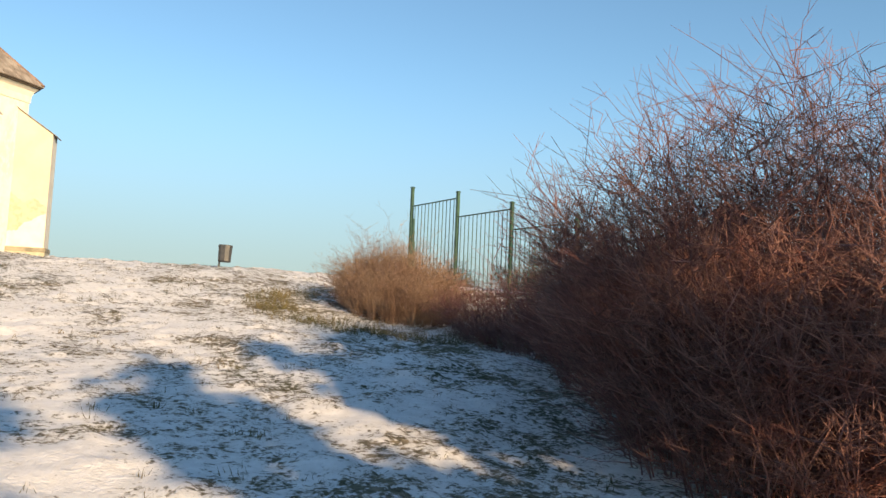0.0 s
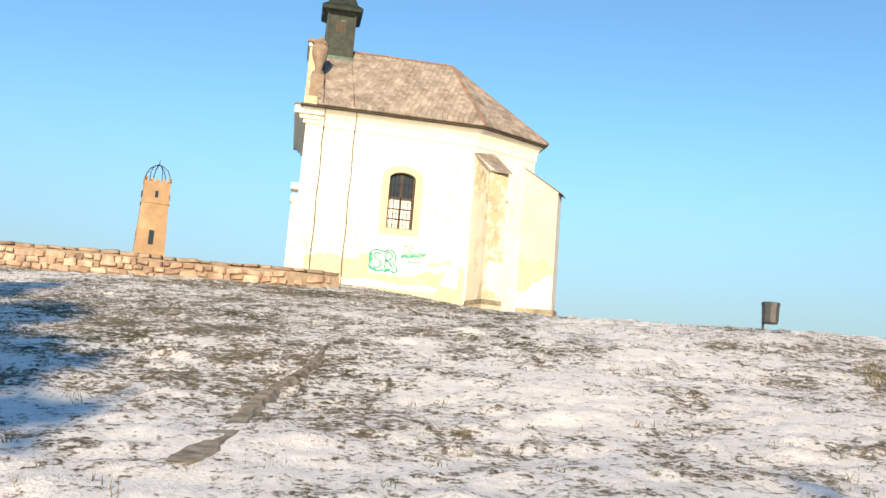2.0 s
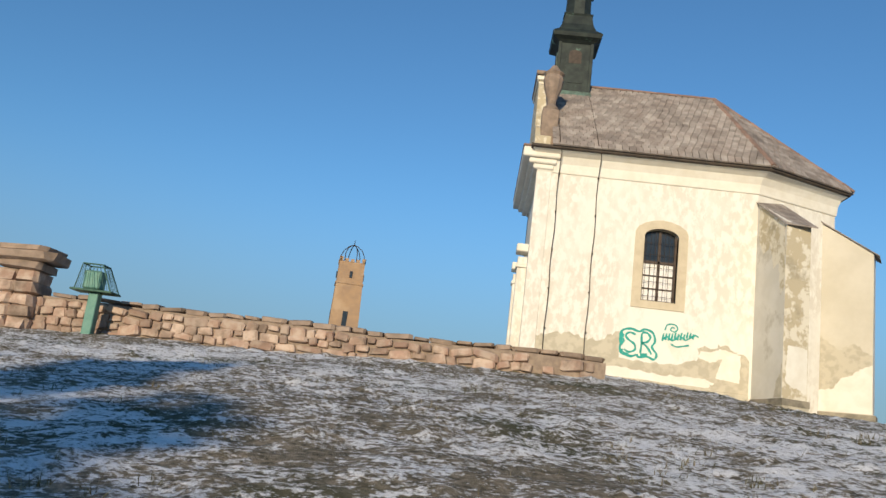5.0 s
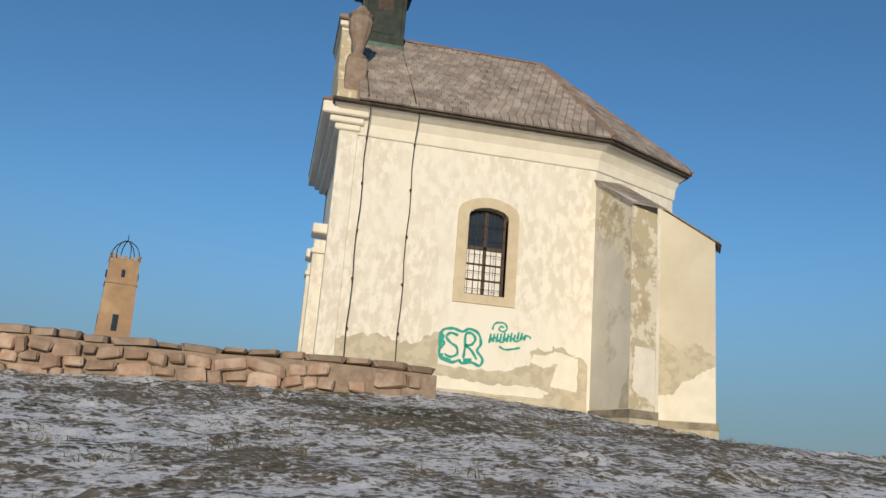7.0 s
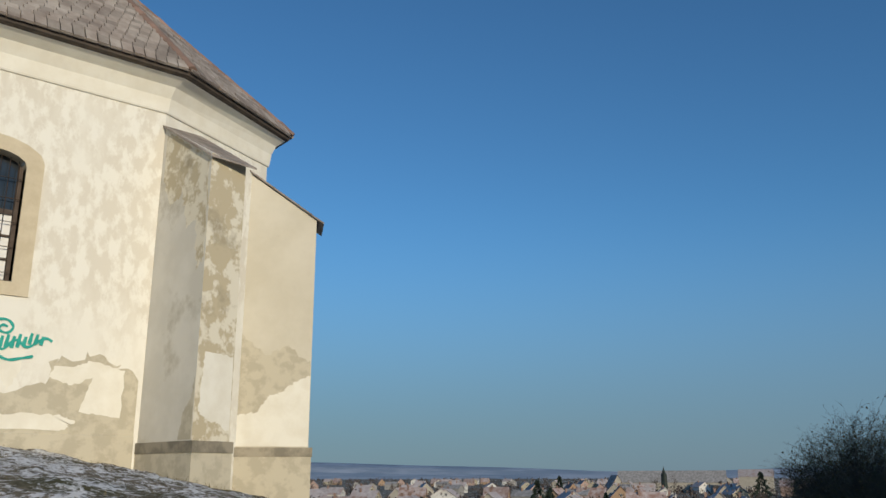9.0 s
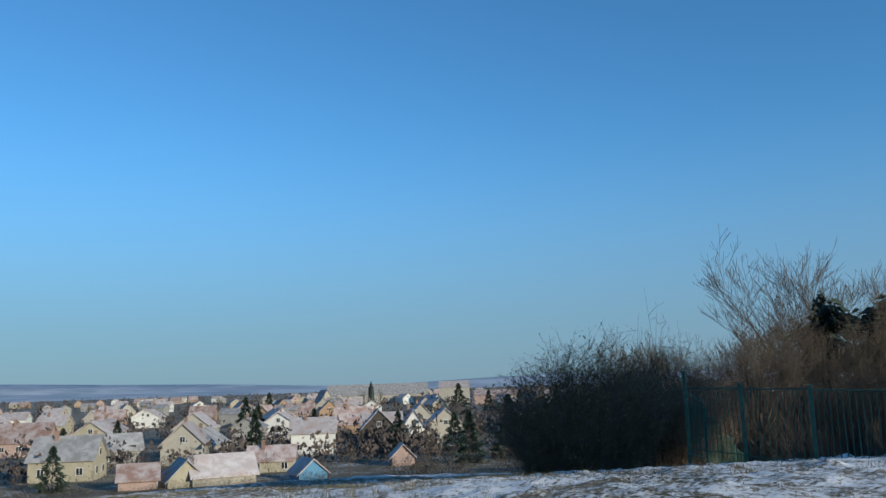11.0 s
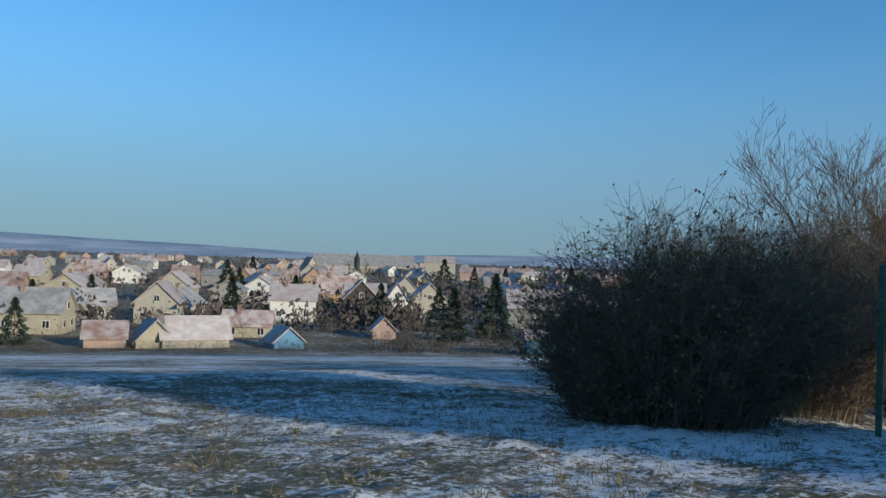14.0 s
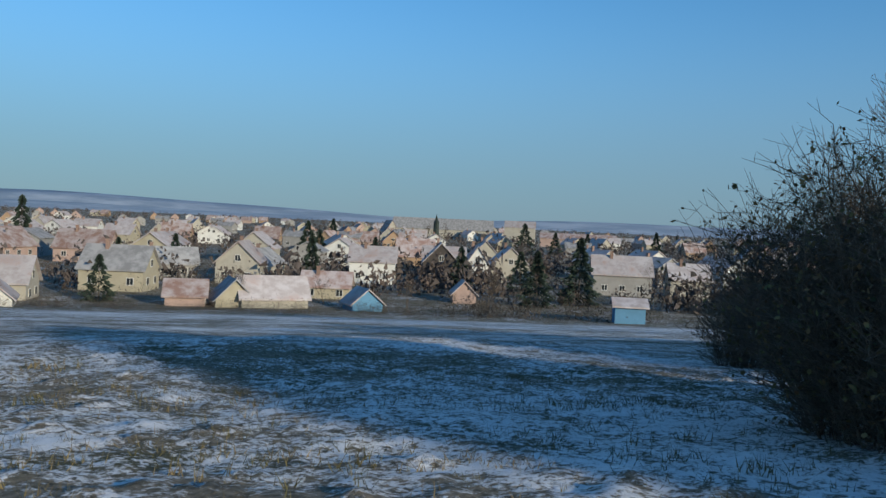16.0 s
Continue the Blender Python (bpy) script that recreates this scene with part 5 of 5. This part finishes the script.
loft(_bm, square_rings([(2.0, 0), (1.8, 12.5), (2.0, 12.6), (1.5, 13.8), (0.9, 14.6), (0.9, 15.6), (0.5, 16.2), (0.08, 18.5)], 0, 0, 8, 0))
part("spire_body", _bm, COPPER, sp)

# rows of houses that fill the plain
_tmpl = []
for _i, (_w, _r, _lab) in enumerate(((HM[0], ROOF_SNOW, "cream town house with snowy roof"), (HM[2], ROOF_SNOW, "white town house with snowy roof"), (HM[4], ROOF_RED, "orange town house with frosted red roof"),
                                     (HM[3], ROOF_GREY, "grey town house with frosted roof"), (HM[6], ROOF_RED, "pink town house with frosted red roof"), (HM[1], ROOF_SNOW, "yellow town house with snowy roof"))):
    _rnd = random.Random(200 + _i)
    _tmpl.append(house(230 + 18 * _i, 330 - 12 * _i, _rnd.choice((38, 128)), _rnd.uniform(8, 10), _rnd.uniform(9, 13), _rnd.uniform(3.2, 5), _rnd.uniform(7, 9), _w, _r, _lab))
_rnd = random.Random(77)
_taken = [(175, 210), (154, 148), (170, 142), (188, 135), (150, 84), (120, 175), (136, 165), (128, 160), (196, 160), (99, 157), (160, 76), (545, 415), (520, 285), (486, 378)]
_n = 0
while _n < 190:
    _az, _d = radians(_rnd.uniform(8, 72)), 215 + 1050 * _rnd.random() ** 1.5
    _x, _y = 17 + _d * math.cos(_az), 30 + _d * math.sin(_az)
    if min((_x - a) ** 2 + (_y - b) ** 2 for a, b in _taken) < (18 if _d < 500 else 14) ** 2:
        continue
    _taken.append((_x, _y))
    copy_thing(_tmpl[_rnd.randrange(6)], pose(_x, _y, -8.0, 0, 0, _rnd.choice((38, 128, 30, 120, 60)) + _rnd.uniform(-6, 6)))
    _n += 1

for _x, _y, _h, _w, _s in ((147, 284, 16, 4.2, 21), (131, 144, 10.5, 2.4, 22), (349, 225.5, 14.5, 5.2, 23), (372, 222, 11, 3.6, 24), (390, 214, 11, 3.2, 25), (134, 190, 8.5, 2.2, 26), (388, 178, 13, 3.6, 27),
                           (152, 98, 12.0, 3.4, 28), (142, 101, 9.5, 3.0, 29), (190, 200, 10, 3.4, 30), (210, 225, 12, 4, 31), (182, 172, 9, 2.6, 32), (290, 290, 13, 4, 33), (112, 178, 8, 2.4, 34), (86, 142, 7, 2.4, 35),
                           (158, 128, 9, 2.6, 36), (165, 118, 8.5, 3.0, 37)):
    conifer(_x, _y, -8.2, _h, _w * 1.35, _s, "dark spruce among the houses")
for _i, (_x, _y, _h) in enumerate(((98, 125, 8), (118, 110, 6), (112, 122, 6.5), (127, 101, 8), (133, 104, 7.5), (107, 148, 7), (165, 105, 9), (171, 92, 9), (430, 330, 16), (440, 350, 15), (470, 372, 15), (122, 104, 5))):
    bare_tree("bare_tree", _x, _y, _h, 120 + _i, "leafless garden tree between the houses", 0.55, 0.10 * _h / 7, 5, z=-8.0)


def far_woods():
    """Bare trees and hedges between the far houses, too many to count."""
    rnd = random.Random(9)
    verts, faces = [], []
    for _ in range(2000):
        az, d = radians(rnd.uniform(-5, 80)), 150 + 2300 * rnd.random() ** 1.6
        x, y = 17 + d * math.cos(az), 30 + d * math.sin(az)
        if d < 330 and rnd.random() < 0.1:
            continue
        h = rnd.uniform(2.0, 7.5)
        near = d < 420
        for _k in range(70 if near else 26):
            px, py, pz = x + rnd.gauss(0, h * 0.32), y + rnd.gauss(0, h * 0.32), -8 + abs(rnd.gauss(0.42, 0.25)) * h
            s = h * (rnd.uniform(0.03, 0.08) if near else rnd.uniform(0.05, 0.13))
            k = len(verts)
            for _j in range(3):
                verts.append(Vector((px + rnd.gauss(0, s), py + rnd.gauss(0, s), max(-8.1, pz + rnd.gauss(0, s)))))
            verts.append(Vector((px, py, pz + s * 1.6)))
            faces += [(k, k + 1, k + 3), (k + 1, k + 2, k + 3), (k + 2, k, k + 3)]
    ob = new("far_woods", raw_mesh("far_woods", verts, faces, FAR_WOODS))
    tagged(ob, "bare brown trees and hedges between the far houses", "woods", kind="stuff")


far_woods()


def garden_hedges():
    """Dark hedges and fruit bushes along the far edge of the field and between the first gardens."""
    rnd = random.Random(19)
    verts, faces = [], []
    spots = []
    for i in range(150):
        t = rnd.random()
        spots.append((60 + 74 * t + rnd.gauss(0, 1.2), 141 - 30 * t - 34 * t * t + rnd.gauss(0, 1.6), rnd.uniform(1.0, 2.2) + (1.8 if t > 0.72 else 0.0)))
    for _ in range(300):
        az, d = radians(rnd.uniform(22, 66)), rnd.uniform(135, 330)
        spots.append((17 + d * math.cos(az), 30 + d * math.sin(az), rnd.uniform(1.4, 3.6)))
    for x, y, h in spots:
        g = gz(x, y)
        for _k in range(190):
            px, py, pz = x + rnd.gauss(0, h * 0.42), y + rnd.gauss(0, h * 0.42), g + abs(rnd.gauss(0.36, 0.26)) * h
            s = h * rnd.uniform(0.010, 0.03)
            k = len(verts)
            for _j in range(3):
                verts.append(Vector((px + rnd.gauss(0, s), py + rnd.gauss(0, s), pz + rnd.gauss(0, s * 1.6))))
            faces.append((k, k + 1, k + 2))
    ob = new("garden_hedges", raw_mesh("garden_hedges", verts, faces, HEDGE))
    tagged(ob, "bare dark hedges and bushes between the gardens", "hedge", kind="stuff")


garden_hedges()


def grass_tufts():
    """Dry grass blades standing through the snow."""
    rnd = random.Random(12)
    verts, faces = [], []
    spots = []
    while len(spots) < 5200:
        x, y = rnd.uniform(-9, 30), rnd.uniform(1, 44)
        if noise.noise(Vector((x * 0.8, y * 0.8, 0))) + rnd.random() * 0.5 < 0.28:
            continue
        spots.append((x, y, 0.62))
    for _ in range(700):
        a = rnd.uniform(0, 6.28)
        spots.append((11.2 + 2.6 * math.cos(a) * rnd.uniform(0.7, 1.1), 11.9 + 3.0 * math.sin(a) * rnd.uniform(0.7, 1.1), 2.2))
        spots.append((rnd.uniform(14, 30), rnd.uniform(28, 43), 1.0))
    for _ in range(2600):
        cx, cy = rnd.uniform(15, 30), rnd.uniform(29, 43)
        if noise.noise(Vector((cx * 0.45, cy * 0.45, 3.0))) > 0.02:
            spots.append((cx, cy, 1.0))
    levels = height([q[0] for q in spots], [q[1] for q in spots])
    for (x, y, k), z in zip(spots, levels):
        for _b in range(7):
            bx, by = x + rnd.gauss(0, 0.05), y + rnd.gauss(0, 0.05)
            h = rnd.uniform(0.04, 0.11) * k
            lx, ly = rnd.gauss(0, 0.05) * k, rnd.gauss(0, 0.05) * k
            w = 0.005
            a = rnd.uniform(0, 3.14)
            i = len(verts)
            verts += [(bx - w * math.cos(a), by - w * math.sin(a), z - 0.03), (bx + w * math.cos(a), by + w * math.sin(a), z - 0.03), (bx + lx, by + ly, z + h)]
            faces.append((i, i + 1, i + 2))
    ob = new("grass", raw_mesh("grass", verts, faces, GRASS_DRY))
    tagged(ob, "dry grass tufts standing through thin snow", "grass", kind="stuff")


grass_tufts()


def trodden_path():
    """A narrow worn line up the slope, where grass and earth show."""
    rnd = random.Random(14)
    bm = bmesh.new()
    prev = None
    for i in range(40):
        t = i / 70
        x, y = 1.0 + 1.9 * t + 0.5 * t * t + 0.05 * math.sin(19 * t), 9.6 + 10.6 * t
        w = (0.085 + rnd.uniform(-0.035, 0.035)) * (1 - 1.5 * t)
        row = [bm.verts.new((x + o, y - o * 0.2, gz(x + o, y) + h)) for o, h in ((-w - 0.08, -0.06), (-w, 0.030), (w, 0.032), (w + 0.08, -0.06))]
        if prev:
            for k in range(3):
                bm.faces.new((prev[k], prev[k + 1], row[k + 1], row[k]))
        prev = row
    ob = new("footpath", mesh_of("footpath", bm, PATH_MAT))
    tagged(ob, "narrow trodden line of brown grass and earth on the slope", "footpath", kind="structure")


PATH_MAT = mat("trodden_grass", (0.21, 0.175, 0.13), 0.95, second=(0.34, 0.31, 0.27), scale=7.0, bump=0.02, bump_scale=20, third=(0.12, 0.10, 0.07), third_scale=3.0)
trodden_path()


# ---- roof shingles, ridge tiles ----
def shingles():
    rnd = random.Random(21)
    bm = bmesh.new()
    box(bm, -0.5, 0.5, -0.5, 0.5, 0, 1)
    unit = mesh_of("shingle", bm, SHINGLE)
    rest_v, rest_f = [], []
    count = 0
    for (p0, p1, q0, q1, singles) in ((EAVE[0], EAVE[1], R0, R1, True), (EAVE[1], EAVE[2], R1, R1, True), (EAVE[2], EAVE[3], R1, R1, False),
                                      (EAVE[3], EAVE[4], R1, R1, False), (EAVE[4], EAVE[5], R1, R0, False)):
        up = ((q0 + q1) / 2 - (p0 + p1) / 2)
        along = (p1 - p0).normalized()
        nrm = along.cross(up).normalized()
        slope_dir = nrm.cross(along).normalized()
        slope_len = (q0 - p0).dot(slope_dir)
        rows = int(slope_len / 0.20)
        for r in range(rows):
            t = (r + 0.5) / rows
            a, b = p0.lerp(q0, t), p1.lerp(q1, t)
            n = max(1, int((b - a).length / 0.205))
            for i in range(n):
                u = (i + 0.5 + (0.25 if r % 2 else -0.25)) / n
                if not 0.0 < u < 1.0:
                    continue
                c = a.lerp(b, u) + nrm * (0.012 + rnd.uniform(0, 0.008))
                rot = Matrix((along, slope_dir, nrm)).transposed().to_4x4()
                m = Matrix.Translation(c) @ rot @ pose(0, 0, 0, rnd.uniform(6, 11), rnd.uniform(-1.5, 1.5), rnd.uniform(-3, 3)) @ Matrix.Diagonal((0.195 * rnd.uniform(0.9, 1.0), 0.27, 0.05, 1))
                if singles and count < 300:
                    o = new("shingle", unit)
                    o.parent = ROOF
                    o.matrix_parent_inverse = Matrix.Identity(4)
                    o.matrix_basis = m
                    count += 1
                else:
                    k = len(rest_v)
                    rest_v += [m @ v.co for v in unit.vertices]
                    rest_f += [tuple(k + j for j in p.vertices) for p in unit.polygons]
    me = raw_mesh("shingles", rest_v, rest_f, SHINGLE_REST)
    o = part("shingles", me, SHINGLE_REST, ROOF, "weathered brown clay shingles")
    o["kind"] = "stuff"
    bm = bmesh.new()
    loft(bm, [[(s, 0.11 * math.cos(a) * g, 0.10 * math.sin(a) * g) for a in np.linspace(0, math.pi, 7)] for s, g in ((-0.21, 1.0), (0.21, 0.88))])
    tile = mesh_of("ridge_tile", bm, RIDGE_TILE)
    for a, b in ((R0, R1), (R1, EAVE[1]), (R1, EAVE[2]), (R1, EAVE[3]), (R1, EAVE[4])):
        d = (b - a)
        n = int(d.length / 0.37)
        rot = d.to_track_quat("X", "Z").to_matrix().to_4x4()
        for i in range(n):
            o = new("ridge_tile", tile)
            o.parent = ROOF
            o.matrix_parent_inverse = Matrix.Identity(4)
            o.matrix_basis = Matrix.Translation(a + d * ((i + 0.5) / n) + Vector((0, 0, 0.03))) @ rot @ pose(0, 0, 0, rnd.uniform(-4, 4), rnd.uniform(-3, 1), rnd.uniform(-3, 3))


SHINGLE_REST = mat("weathered_clay_shingle_rest", (0.25, 0.207, 0.18), 0.88, second=(0.345, 0.305, 0.27), scale=2.2, bump=0.004, island=0.2,
                   third=(0.20, 0.17, 0.15), third_scale=0.8)
shingles()
